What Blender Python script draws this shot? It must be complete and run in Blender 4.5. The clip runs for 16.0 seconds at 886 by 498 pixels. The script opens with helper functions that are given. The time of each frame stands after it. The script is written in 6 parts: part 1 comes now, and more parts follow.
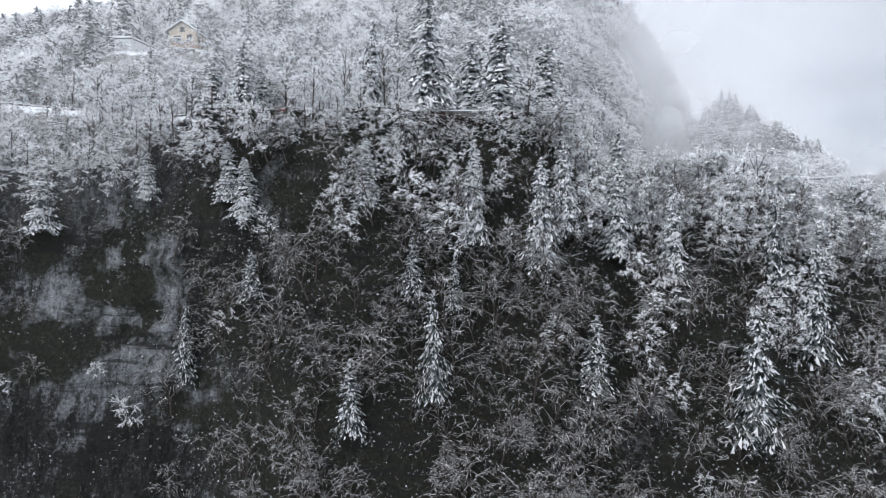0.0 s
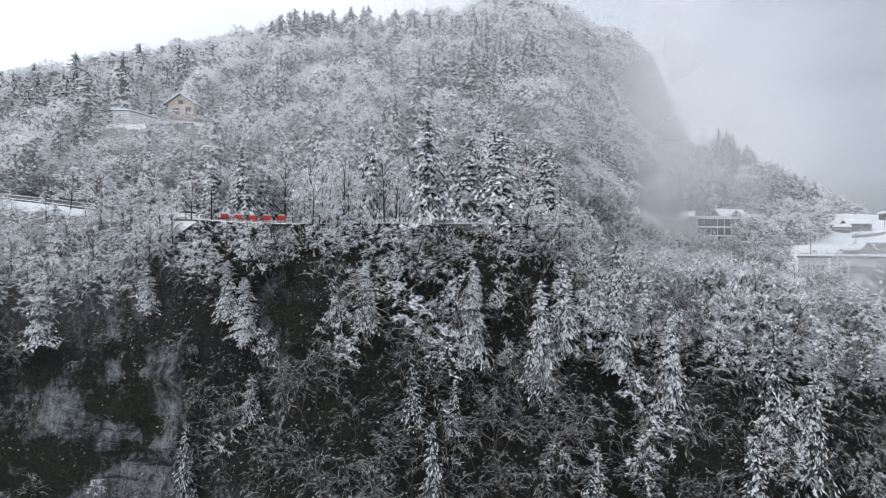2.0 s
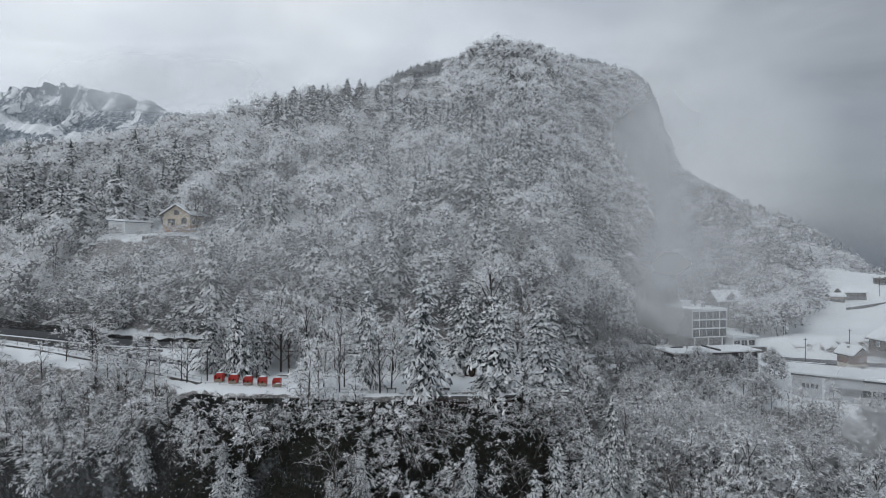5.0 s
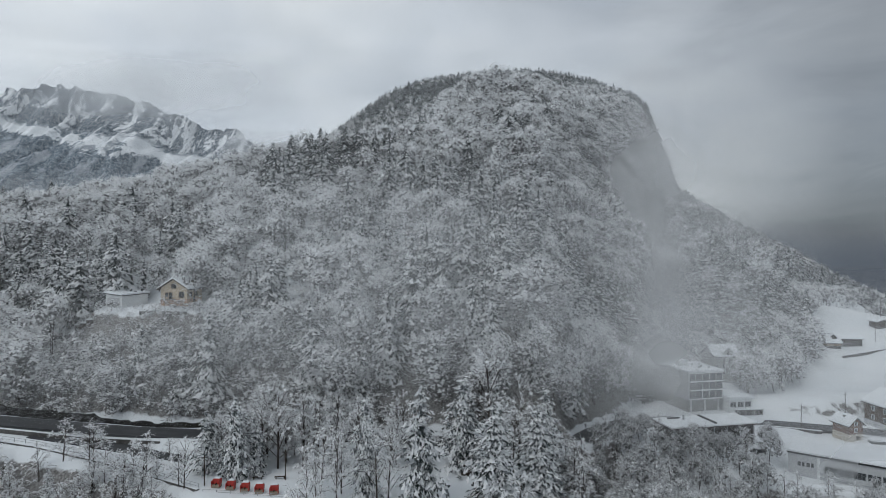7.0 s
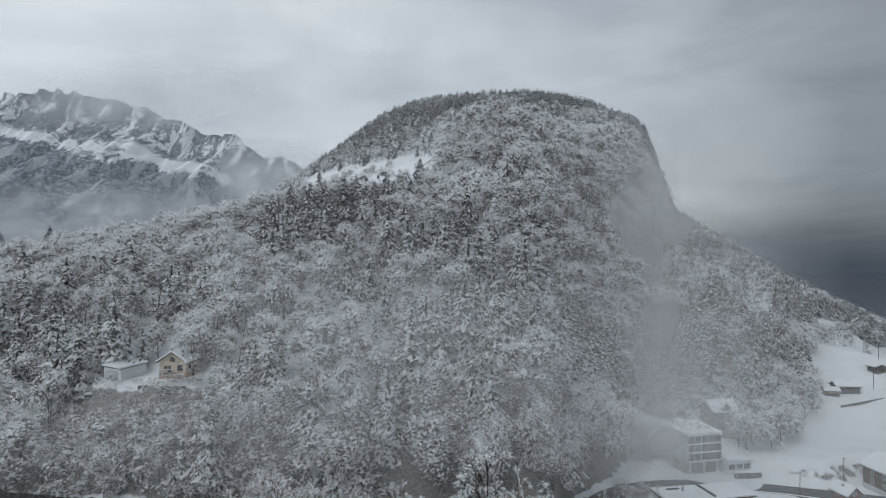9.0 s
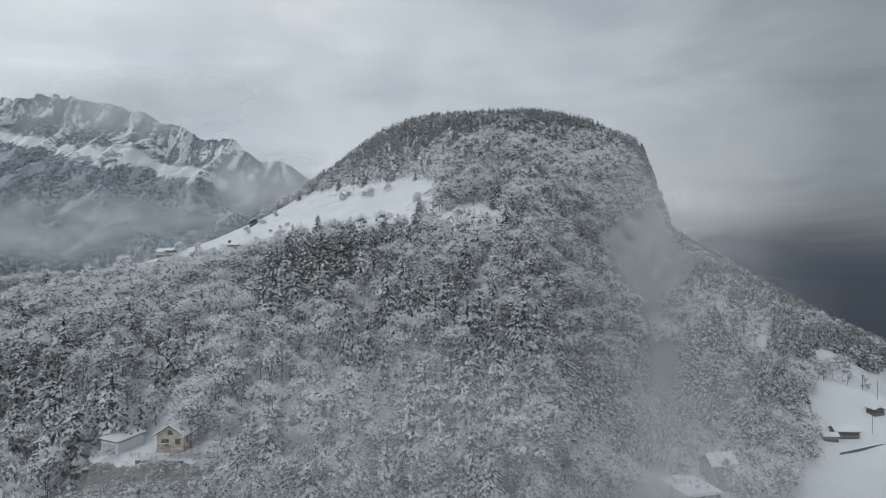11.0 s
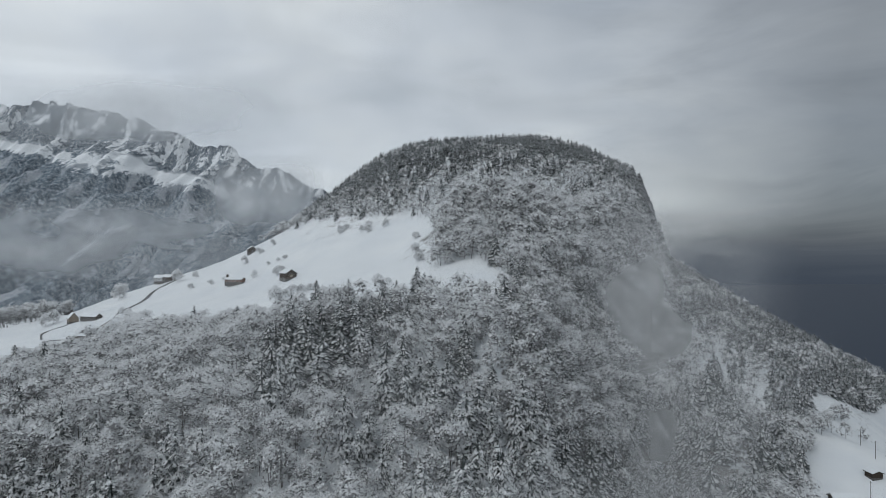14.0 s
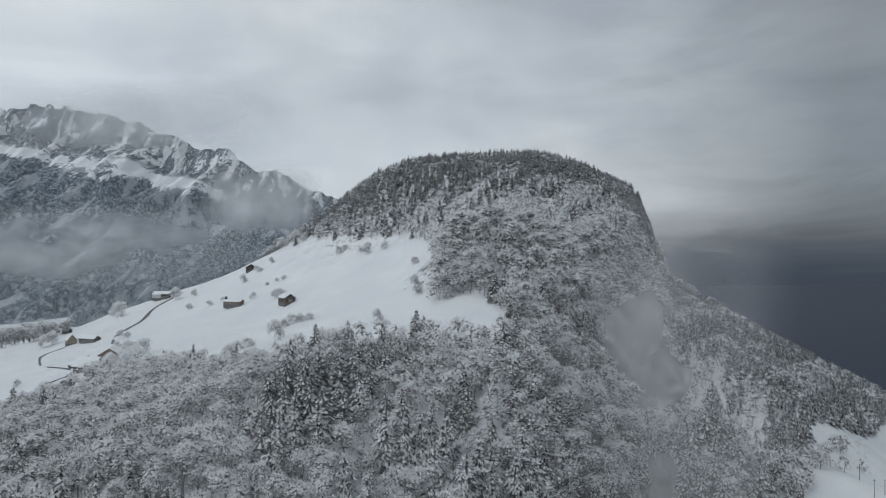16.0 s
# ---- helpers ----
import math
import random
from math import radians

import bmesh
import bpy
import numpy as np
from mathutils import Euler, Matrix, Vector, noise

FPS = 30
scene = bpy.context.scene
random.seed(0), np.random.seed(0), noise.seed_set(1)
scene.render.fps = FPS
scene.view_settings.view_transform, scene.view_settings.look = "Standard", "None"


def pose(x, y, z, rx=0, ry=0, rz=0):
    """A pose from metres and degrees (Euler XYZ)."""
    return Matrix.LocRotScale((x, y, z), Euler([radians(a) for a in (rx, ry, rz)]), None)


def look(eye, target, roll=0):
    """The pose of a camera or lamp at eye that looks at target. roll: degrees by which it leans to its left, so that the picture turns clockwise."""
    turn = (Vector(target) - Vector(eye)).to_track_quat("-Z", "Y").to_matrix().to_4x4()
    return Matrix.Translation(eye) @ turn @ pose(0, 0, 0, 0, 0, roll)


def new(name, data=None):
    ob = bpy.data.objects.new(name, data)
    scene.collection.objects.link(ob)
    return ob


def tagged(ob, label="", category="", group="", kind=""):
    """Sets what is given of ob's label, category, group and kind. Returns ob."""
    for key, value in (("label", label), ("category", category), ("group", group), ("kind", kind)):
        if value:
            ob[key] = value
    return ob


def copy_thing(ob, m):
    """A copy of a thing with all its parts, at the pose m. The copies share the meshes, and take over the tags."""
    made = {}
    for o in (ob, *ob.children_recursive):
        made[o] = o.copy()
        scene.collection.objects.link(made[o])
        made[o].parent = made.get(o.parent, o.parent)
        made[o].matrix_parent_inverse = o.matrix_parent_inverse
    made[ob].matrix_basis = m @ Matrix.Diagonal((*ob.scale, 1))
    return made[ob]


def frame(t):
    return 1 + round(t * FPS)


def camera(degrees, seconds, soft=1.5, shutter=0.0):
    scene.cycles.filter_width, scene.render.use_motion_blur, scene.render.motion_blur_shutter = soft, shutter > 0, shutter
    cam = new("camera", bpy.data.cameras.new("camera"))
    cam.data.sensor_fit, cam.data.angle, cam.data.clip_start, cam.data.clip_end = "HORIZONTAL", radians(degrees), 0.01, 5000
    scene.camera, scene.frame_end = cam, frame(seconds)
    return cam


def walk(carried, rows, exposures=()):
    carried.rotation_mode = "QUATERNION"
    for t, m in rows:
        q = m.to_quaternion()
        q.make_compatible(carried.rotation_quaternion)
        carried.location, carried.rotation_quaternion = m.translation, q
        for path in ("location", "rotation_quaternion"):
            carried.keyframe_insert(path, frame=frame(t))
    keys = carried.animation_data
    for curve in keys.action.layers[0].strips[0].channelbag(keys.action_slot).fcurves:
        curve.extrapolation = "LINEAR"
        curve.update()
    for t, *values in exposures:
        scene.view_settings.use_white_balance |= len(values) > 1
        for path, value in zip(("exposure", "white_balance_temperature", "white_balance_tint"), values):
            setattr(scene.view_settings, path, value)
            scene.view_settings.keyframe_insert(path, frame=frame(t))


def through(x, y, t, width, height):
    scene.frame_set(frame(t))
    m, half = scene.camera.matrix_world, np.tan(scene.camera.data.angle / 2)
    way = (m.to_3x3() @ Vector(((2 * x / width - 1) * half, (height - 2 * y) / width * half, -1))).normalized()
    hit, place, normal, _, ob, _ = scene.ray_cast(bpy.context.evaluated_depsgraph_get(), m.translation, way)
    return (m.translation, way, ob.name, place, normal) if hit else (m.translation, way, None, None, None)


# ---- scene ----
cam = camera(72.0, 16.0, 0.7)
PATH = [
    (0, (0.00, 0.00, -24.51), (0.01, 100.00, -24.48), -0.00),
    (0.5, (-0.12, -0.05, -19.58), (0.03, 99.95, -19.60), -0.01),
    (1, (-0.24, -0.16, -14.56), (0.02, 99.84, -14.59), -0.02),
    (1.5, (-0.35, -0.26, -9.55), (0.02, 99.74, -9.61), -0.02),
    (2, (-0.44, -0.33, -4.39), (0.05, 99.67, -4.46), -0.03),
    (2.5, (-0.51, -0.37, 0.67), (0.07, 99.63, 0.50), -0.04),
    (3, (-0.49, -0.39, 5.87), (0.18, 99.61, 5.64), -0.04),
    (3.5, (-0.42, -0.39, 11.01), (0.33, 99.61, 10.70), -0.03),
    (4, (-0.35, -0.37, 16.29), (0.47, 99.62, 15.96), -0.03),
    (6.5, (0.07, -0.68, 42.43), (1.29, 99.31, 41.64), 0.05),
    (7, (0.02, -0.64, 47.46), (1.33, 99.35, 46.82), 0.06),
    (7.5, (-0.02, -0.60, 52.33), (1.38, 99.39, 51.78), 0.07),
    (8, (-0.10, -0.55, 57.20), (1.37, 99.44, 56.78), 0.09),
    (8.5, (-0.22, -0.55, 61.99), (1.33, 99.44, 61.68), 0.12),
    (9, (-0.37, -0.55, 66.87), (1.25, 99.44, 66.70), 0.16),
    (11.5, (-0.69, 0.01, 91.05), (1.32, 99.99, 91.20), 0.07),
    (12, (-0.81, -0.04, 95.92), (1.27, 99.94, 96.12), 0.07),
    (12.5, (-0.91, -0.09, 100.78), (1.22, 99.89, 101.00), 0.06),
    (13, (-0.97, -0.09, 105.76), (1.23, 99.88, 106.06), 0.04),
    (13.5, (-1.02, -0.07, 110.79), (1.25, 99.90, 111.13), 0.01),
    (14, (-1.08, -0.05, 115.86), (1.23, 99.92, 116.27), -0.03),
    (14.5, (-1.14, -0.05, 120.90), (1.23, 99.92, 121.28), -0.08),
    (15, (-1.22, -0.05, 126.00), (1.22, 99.92, 126.38), -0.12),
    (15.5, (-1.31, -0.05, 131.11), (1.20, 99.91, 131.44), -0.16),
    (16, (-1.40, -0.06, 136.24), (1.18, 99.91, 136.54), -0.20)
]
walk(cam, [(t, look(eye, target, roll)) for t, eye, target, roll in PATH],
     [(0, 1.2, 6250, 11.5), (1.5, 1.0, 6230, 11), (3.5, 0.5, 6230, 10), (6.5, 0.1, 6270, 7), (9, 0.05, 6270, 6.5), (12.5, -0.03, 6270, 6.5), (16, -0.06, 6250, 6.5)])

# ---- world and light: bright, even overcast with darker cloud over the lake ----
def ramp(nt, fac, stops):
    n = nt.nodes.new("ShaderNodeValToRGB")
    while len(n.color_ramp.elements) < len(stops):
        n.color_ramp.elements.new(0.5)
    for el, (p, c) in zip(n.color_ramp.elements, stops):
        el.position = p
        el.color = (*c, 1) if len(c) == 3 else c
    nt.links.new(fac, n.inputs[0])
    return n.outputs[0]


def grey(v):
    return (v, v, v)


def math_node(nt, op, a, b):
    n = nt.nodes.new("ShaderNodeMath")
    n.operation = op
    for i, v in enumerate((a, b)):
        if isinstance(v, (int, float)):
            n.inputs[i].default_value = v
        else:
            nt.links.new(v, n.inputs[i])
    return n.outputs[0]


def mixc(nt, fac, a, b, blend="MIX"):
    n = nt.nodes.new("ShaderNodeMix")
    n.data_type, n.blend_type = "RGBA", blend
    for i, v in ((0, fac), (6, a), (7, b)):
        if isinstance(v, (int, float)):
            n.inputs[i].default_value = v
        elif isinstance(v, tuple):
            n.inputs[i].default_value = (*v, 1)
        else:
            nt.links.new(v, n.inputs[i])
    return n.outputs[2]


def noise_tex(nt, vec, scale, detail=4, rough=0.55, distort=0.0, kind="FBM"):
    n = nt.nodes.new("ShaderNodeTexNoise")
    n.noise_type = kind
    n.inputs["Scale"].default_value = scale
    n.inputs["Detail"].default_value = detail
    n.inputs["Roughness"].default_value = rough
    n.inputs["Distortion"].default_value = distort
    if vec is not None:
        nt.links.new(vec, n.inputs["Vector"])
    return n.outputs[0]


def mapped(nt, vec, scale=(1, 1, 1), loc=(0, 0, 0), rot=(0, 0, 0)):
    n = nt.nodes.new("ShaderNodeMapping")
    n.inputs["Scale"].default_value = scale
    n.inputs["Location"].default_value = loc
    n.inputs["Rotation"].default_value = rot
    nt.links.new(vec, n.inputs["Vector"])
    return n.outputs[0]


SUN_ELEVATION, SUN_AZIMUTH = radians(38), radians(-115)
world = bpy.data.worlds.new("overcast_sky")
scene.world = world
world.use_nodes = True
wt = world.node_tree
wt.nodes.clear()
wout = wt.nodes.new("ShaderNodeOutputWorld")
wbg = wt.nodes.new("ShaderNodeBackground")
sky = wt.nodes.new("ShaderNodeTexSky")
sky.sky_type, sky.sun_disc = "NISHITA", False
sky.sun_elevation, sky.sun_rotation = SUN_ELEVATION, SUN_AZIMUTH
wco = wt.nodes.new("ShaderNodeTexCoord").outputs["Generated"]
wsep = wt.nodes.new("ShaderNodeSeparateXYZ")
wt.links.new(wco, wsep.inputs[0])
# wide soft clouds, stretched along the horizon
cl_big = noise_tex(wt, mapped(wt, wco, (1.0, 1.0, 2.2), (3.1, 0.4, 0.2)), 2.1, 3, 0.45, 0.3)
cl_fine = noise_tex(wt, mapped(wt, wco, (1.0, 1.0, 2.6), (0.3, 1.7, 4.0)), 4.6, 4, 0.5, 0.3)
cloud = math_node(wt, "ADD", math_node(wt, "MULTIPLY", cl_big, 0.65), math_node(wt, "MULTIPLY", cl_fine, 0.35))
cloud_col = ramp(wt, cloud, [(0.34, (0.45, 0.48, 0.53)), (0.5, (0.585, 0.61, 0.65)), (0.64, (0.71, 0.725, 0.74))])
# the cloud is thicker towards the lake in the east and thins to the west
east = math_node(wt, "ADD", math_node(wt, "MULTIPLY", wsep.outputs[0], 0.9), 0.5)
side = ramp(wt, east, [(0.15, grey(1.10)), (0.5, grey(1.0)), (0.72, grey(0.88)), (1.0, grey(0.47))])
cloud_col = mixc(wt, 1.0, cloud_col, side, "MULTIPLY")
# layered streaks low in the sky
streak = noise_tex(wt, mapped(wt, wco, (1.0, 1.0, 3.6), (0.7, 2.3, 1.1)), 3.4, 5, 0.55, 0.8)
cloud_col = mixc(wt, 1.0, cloud_col, ramp(wt, streak, [(0.32, grey(0.90)), (0.5, grey(1.0)), (0.68, grey(1.08))]), "MULTIPLY")
# under the cloud base over the lake the air is dark slate
low = ramp(wt, math_node(wt, "ADD", wsep.outputs[2], math_node(wt, "MULTIPLY", math_node(wt, "ADD", streak, -0.25), 0.13)),
           [(0.0, grey(1.0)), (0.03, grey(0.9)), (0.06, grey(0.5)), (0.13, grey(0.0)), (1.0, grey(0.0))])
lake_side = ramp(wt, math_node(wt, "ADD", east, math_node(wt, "MULTIPLY", cl_big, 0.1)), [(0.70, grey(0.0)), (0.92, grey(1.0))])
cloud_col = mixc(wt, math_node(wt, "MULTIPLY", low, lake_side), cloud_col, (0.040, 0.052, 0.078))
sky_dim = mixc(wt, 1.0, sky.outputs[0], (0.1, 0.1, 0.1), "MULTIPLY")
full = mixc(wt, 0.93, sky_dim, cloud_col)
wt.links.new(full, wbg.inputs[0])
wbg.inputs[1].default_value = 1.0
wt.links.new(wbg.outputs[0], wout.inputs[0])

sun_data = bpy.data.lights.new("sun", "SUN")
sun_data.energy, sun_data.angle, sun_data.color = 0.6, radians(25), (1.0, 0.97, 0.93)
sun = new("sun", sun_data)
sun.matrix_world = look((-300, -200, 600), (0, 150, 0))


# ---- materials ----
def material(name, rough=0.9, spec=0.2, metal=0.0):
    m = bpy.data.materials.new(name)
    m.use_nodes = True
    nt = m.node_tree
    b = nt.nodes["Principled BSDF"]
    b.inputs["Roughness"].default_value = rough
    b.inputs["Specular IOR Level"].default_value = spec
    b.inputs["Metallic"].default_value = metal
    return m, nt, b


def obj_co(nt):
    return nt.nodes.new("ShaderNodeTexCoord").outputs["Object"]


def add_bump(nt, b, height, dist=0.05, strength=0.6):
    n = nt.nodes.new("ShaderNodeBump")
    n.inputs["Strength"].default_value = strength
    n.inputs["Distance"].default_value = dist
    nt.links.new(height, n.inputs["Height"])
    nt.links.new(n.outputs[0], b.inputs["Normal"])


def surface(name, dark, light, scale=1.0, rough=0.85, spec=0.2, metal=0.0, bump=0.02, stretch=(1, 1, 1)):
    """A painted, wooden, stone or metal surface with wear at two scales."""
    m, nt, b = material(name, rough, spec, metal)
    co = mapped(nt, obj_co(nt), stretch)
    coarse, fine = noise_tex(nt, co, scale, 3), noise_tex(nt, co, scale * 9, 4)
    f = math_node(nt, "ADD", math_node(nt, "MULTIPLY", coarse, 0.6), math_node(nt, "MULTIPLY", fine, 0.4))
    nt.links.new(ramp(nt, f, [(0.33, dark), (0.67, light)]), b.inputs["Base Color"])
    add_bump(nt, b, fine, bump)
    return m


def twig_material(name, stops, grain=0.15, size=3.0, stretch=(1, 1, 1), through=0.0):
    """Each twig or clump takes its own tone, from bare bark to snow, broken up by a fine grain of twigs. through: light that rime and loose snow let pass."""
    m, nt, b = material(name, 0.9, 0.1)
    geo = nt.nodes.new("ShaderNodeNewGeometry")
    n = noise_tex(nt, mapped(nt, obj_co(nt), stretch), size, 3, 0.6)
    n = ramp(nt, n, [(0.32, grey(0)), (0.68, grey(1))])
    r = math_node(nt, "ADD", math_node(nt, "MULTIPLY", geo.outputs["Random Per Island"], 1 - grain), math_node(nt, "MULTIPLY", n, grain))
    col = ramp(nt, r, stops)
    nt.links.new(col, b.inputs["Base Color"])
    if through:
        tl = nt.nodes.new("ShaderNodeBsdfTranslucent")
        nt.links.new(col, tl.inputs["Color"])
        mx = nt.nodes.new("ShaderNodeMixShader")
        mx.inputs[0].default_value = through
        nt.links.new(b.outputs[0], mx.inputs[1])
        nt.links.new(tl.outputs[0], mx.inputs[2])
        nt.links.new(mx.outputs[0], nt.nodes["Material Output"].inputs[0])
    return m


def snow_material():
    m, nt, b = material("snow", 0.75, 0.25)
    co = obj_co(nt)
    a, c = noise_tex(nt, co, 0.05, 5), noise_tex(nt, co, 1.1, 5)
    nt.links.new(ramp(nt, a, [(0.3, (0.70, 0.73, 0.76)), (0.7, (0.80, 0.82, 0.83))]), b.inputs["Base Color"])
    add_bump(nt, b, c, 0.25, 0.5)
    return m


def ground_material():
    """Snow cover; rubble, roots and rock come through where it is steep, and a few specks elsewhere."""
    m, nt, b = material("snow_ground", 0.8, 0.2)
    co = obj_co(nt)
    nz = nt.nodes.new("ShaderNodeSeparateXYZ")
    nt.links.new(nt.nodes.new("ShaderNodeNewGeometry").outputs["Normal"], nz.inputs[0])
    big, mid, fine = noise_tex(nt, co, 0.03, 5), noise_tex(nt, co, 0.35, 5), noise_tex(nt, co, 2.2, 4)
    snowc = ramp(nt, big, [(0.3, (0.66, 0.69, 0.72)), (0.7, (0.77, 0.79, 0.80))])
    soil = ramp(nt, fine, [(0.3, (0.07, 0.065, 0.06)), (0.7, (0.34, 0.335, 0.33))])
    steep = math_node(nt, "SUBTRACT", 0.96, nz.outputs[2])
    k = math_node(nt, "ADD", math_node(nt, "MULTIPLY", steep, 2.3), math_node(nt, "MULTIPLY", mid, 0.9))
    bare = ramp(nt, k, [(0.86, grey(0)), (1.04, grey(1))])
    nt.links.new(mixc(nt, bare, snowc, soil), b.inputs["Base Color"])
    add_bump(nt, b, math_node(nt, "ADD", mid, math_node(nt, "MULTIPLY", fine, 0.4)), 0.35, 0.5)
    return m


def rock_material():
    """Grey limestone with water streaks, moss, dark seams and snow on the ledges."""
    m, nt, b = material("limestone", 0.88, 0.25)
    co = obj_co(nt)
    big = noise_tex(nt, co, 0.06, 6, 0.65, 0.3)
    streak = noise_tex(nt, mapped(nt, co, (0.8, 0.8, 0.3)), 0.8, 9, 0.8, 0.2)
    fine = noise_tex(nt, co, 1.6, 6, 0.7)
    seams = noise_tex(nt, mapped(nt, co, (0.12, 0.12, 1.0)), 0.45, 4, 0.6, 0.5)
    patch = noise_tex(nt, mapped(nt, co, (1, 1, 0.62), (7, 2, 3)), 0.075, 7, 0.62, 0.5)
    tone = math_node(nt, "ADD", math_node(nt, "MULTIPLY", streak, 0.6), math_node(nt, "MULTIPLY", patch, 0.6))
    tone = math_node(nt, "ADD", tone, math_node(nt, "MULTIPLY", math_node(nt, "ADD", fine, -0.5), 0.5))
    # a scar where slabs broke away lies bare and pale
    scar = nt.nodes.new("ShaderNodeVectorMath")
    scar.operation = "DISTANCE"
    scar.inputs[1].default_value = (-57, 0, -41)
    nt.links.new(mapped(nt, co, (1, 0, 0.85), (0, 0, -6)), scar.inputs[0])
    worn = math_node(nt, "ADD", math_node(nt, "MULTIPLY", scar.outputs["Value"], 0.03), math_node(nt, "MULTIPLY", math_node(nt, "SUBTRACT", 0.5, patch), 1.2))
    tone = math_node(nt, "ADD", tone, ramp(nt, worn, [(0.28, grey(0.125)), (0.55, grey(0))]))
    base = ramp(nt, tone, [(0.50, (0.006, 0.006, 0.005)), (0.60, (0.024, 0.023, 0.021)), (0.655, (0.098, 0.101, 0.106)), (0.82, (0.30, 0.31, 0.325))])
    runs = noise_tex(nt, mapped(nt, co, (1.0, 1.0, 0.16), (2, 0, 0)), 0.7, 6, 0.7, 0.4)
    base = mixc(nt, ramp(nt, runs, [(0.38, grey(0.7)), (0.50, grey(0))]), base, (0.03, 0.03, 0.029))
    moss = ramp(nt, fine, [(0.3, (0.005, 0.006, 0.004)), (0.7, (0.034, 0.034, 0.024))])
    # moss and lichen spread with the damp of the wooded eastern part
    sx = nt.nodes.new("ShaderNodeSeparateXYZ")
    nt.links.new(co, sx.inputs[0])
    damp = ramp(nt, math_node(nt, "ADD", math_node(nt, "MULTIPLY", sx.outputs[0], 0.01), 0.6), [(0.18, grey(0)), (0.36, grey(1))])
    cover = math_node(nt, "SUBTRACT", big, math_node(nt, "MULTIPLY", damp, 0.16))
    base = mixc(nt, ramp(nt, cover, [(0.42, grey(1)), (0.49, grey(0))]), base, moss)
    base = mixc(nt, ramp(nt, seams, [(0.36, grey(0.85)), (0.44, grey(0))]), base, (0.015, 0.014, 0.013))
    nz = nt.nodes.new("ShaderNodeSeparateXYZ")
    nt.links.new(nt.nodes.new("ShaderNodeNewGeometry").outputs["Normal"], nz.inputs[0])
    k = math_node(nt, "ADD", nz.outputs[2], math_node(nt, "MULTIPLY", fine, 0.9))
    base = mixc(nt, ramp(nt, k, [(1.12, grey(0)), (1.24, grey(1))]), base, (0.78, 0.80, 0.82))
    nt.links.new(base, b.inputs["Base Color"])
    add_bump(nt, b, math_node(nt, "ADD", fine, streak), 0.9, 1.0)
    return m


def mountain_material():
    """Far massif: dark woods, snow chutes, an open alp below the crags; distance haze is tinted into the colours."""
    m, nt, b = material("far_massif", 0.95, 0.05)
    co = obj_co(nt)
    sep = nt.nodes.new("ShaderNodeSeparateXYZ")
    nt.links.new(co, sep.inputs[0])
    big = noise_tex(nt, co, 0.0035, 4, 0.6, 0.4)
    tilt = (0.0, 0.35, 0.0)
    chute = noise_tex(nt, mapped(nt, co, (1, 0.2, 0.3), (0, 0, 0), (0, 0.12, 0)), 0.015, 9, 0.76, 0.3)
    gully = noise_tex(nt, mapped(nt, co, (1, 0.25, 0.16), (40, 0, 9), tilt), 0.013, 6, 0.62, 0.15)
    trees = noise_tex(nt, mapped(nt, co, (1, 0.5, 0.5)), 0.07, 4, 0.8)
    tops = noise_tex(nt, mapped(nt, co, (1, 0.1, 0.06)), 0.07, 3, 0.7)
    # woods and rock are lifted and blued, so distance haze sits in their colour
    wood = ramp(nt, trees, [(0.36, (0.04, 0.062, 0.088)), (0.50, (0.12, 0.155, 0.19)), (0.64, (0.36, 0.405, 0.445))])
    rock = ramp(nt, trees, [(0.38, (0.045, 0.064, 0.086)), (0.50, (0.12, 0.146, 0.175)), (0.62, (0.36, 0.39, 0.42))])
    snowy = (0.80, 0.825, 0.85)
    # height along the tilted belt of the alp, its lower edge broken by treetops
    h = math_node(nt, "ADD", math_node(nt, "MULTIPLY", sep.outputs[2], 0.001), math_node(nt, "MULTIPLY", big, 0.2))
    h = math_node(nt, "ADD", h, math_node(nt, "MULTIPLY", sep.outputs[0], 0.00021))
    edge = math_node(nt, "ADD", h, math_node(nt, "MULTIPLY", math_node(nt, "ADD", tops, -0.5), -0.16))
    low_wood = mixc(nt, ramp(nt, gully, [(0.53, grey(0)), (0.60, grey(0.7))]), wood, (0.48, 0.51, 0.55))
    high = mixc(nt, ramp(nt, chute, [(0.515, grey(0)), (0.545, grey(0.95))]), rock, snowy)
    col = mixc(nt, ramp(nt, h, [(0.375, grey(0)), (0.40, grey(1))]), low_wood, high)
    belt = math_node(nt, "MULTIPLY", ramp(nt, edge, [(0.285, grey(0)), (0.295, grey(1))]), ramp(nt, h, [(0.365, grey(1)), (0.39, grey(0))]))
    patch = ramp(nt, noise_tex(nt, mapped(nt, co, (1, 0.6, 1.2)), 0.006, 6, 0.65, 0.4), [(0.42, grey(0)), (0.45, grey(1))])
    # the alp ends where the crags run down to the pass
    patch = math_node(nt, "MULTIPLY", patch, ramp(nt, math_node(nt, "ADD", math_node(nt, "MULTIPLY", sep.outputs[0], 0.001), 2.0), [(0.84, grey(1)), (0.93, grey(0.0))]))
    col = mixc(nt, math_node(nt, "MULTIPLY", belt, patch), col, snowy)
    nt.links.new(col, b.inputs["Base Color"])
    add_bump(nt, b, math_node(nt, "ADD", chute, math_node(nt, "MULTIPLY", trees, 0.3)), 18.0, 0.3)
    return m


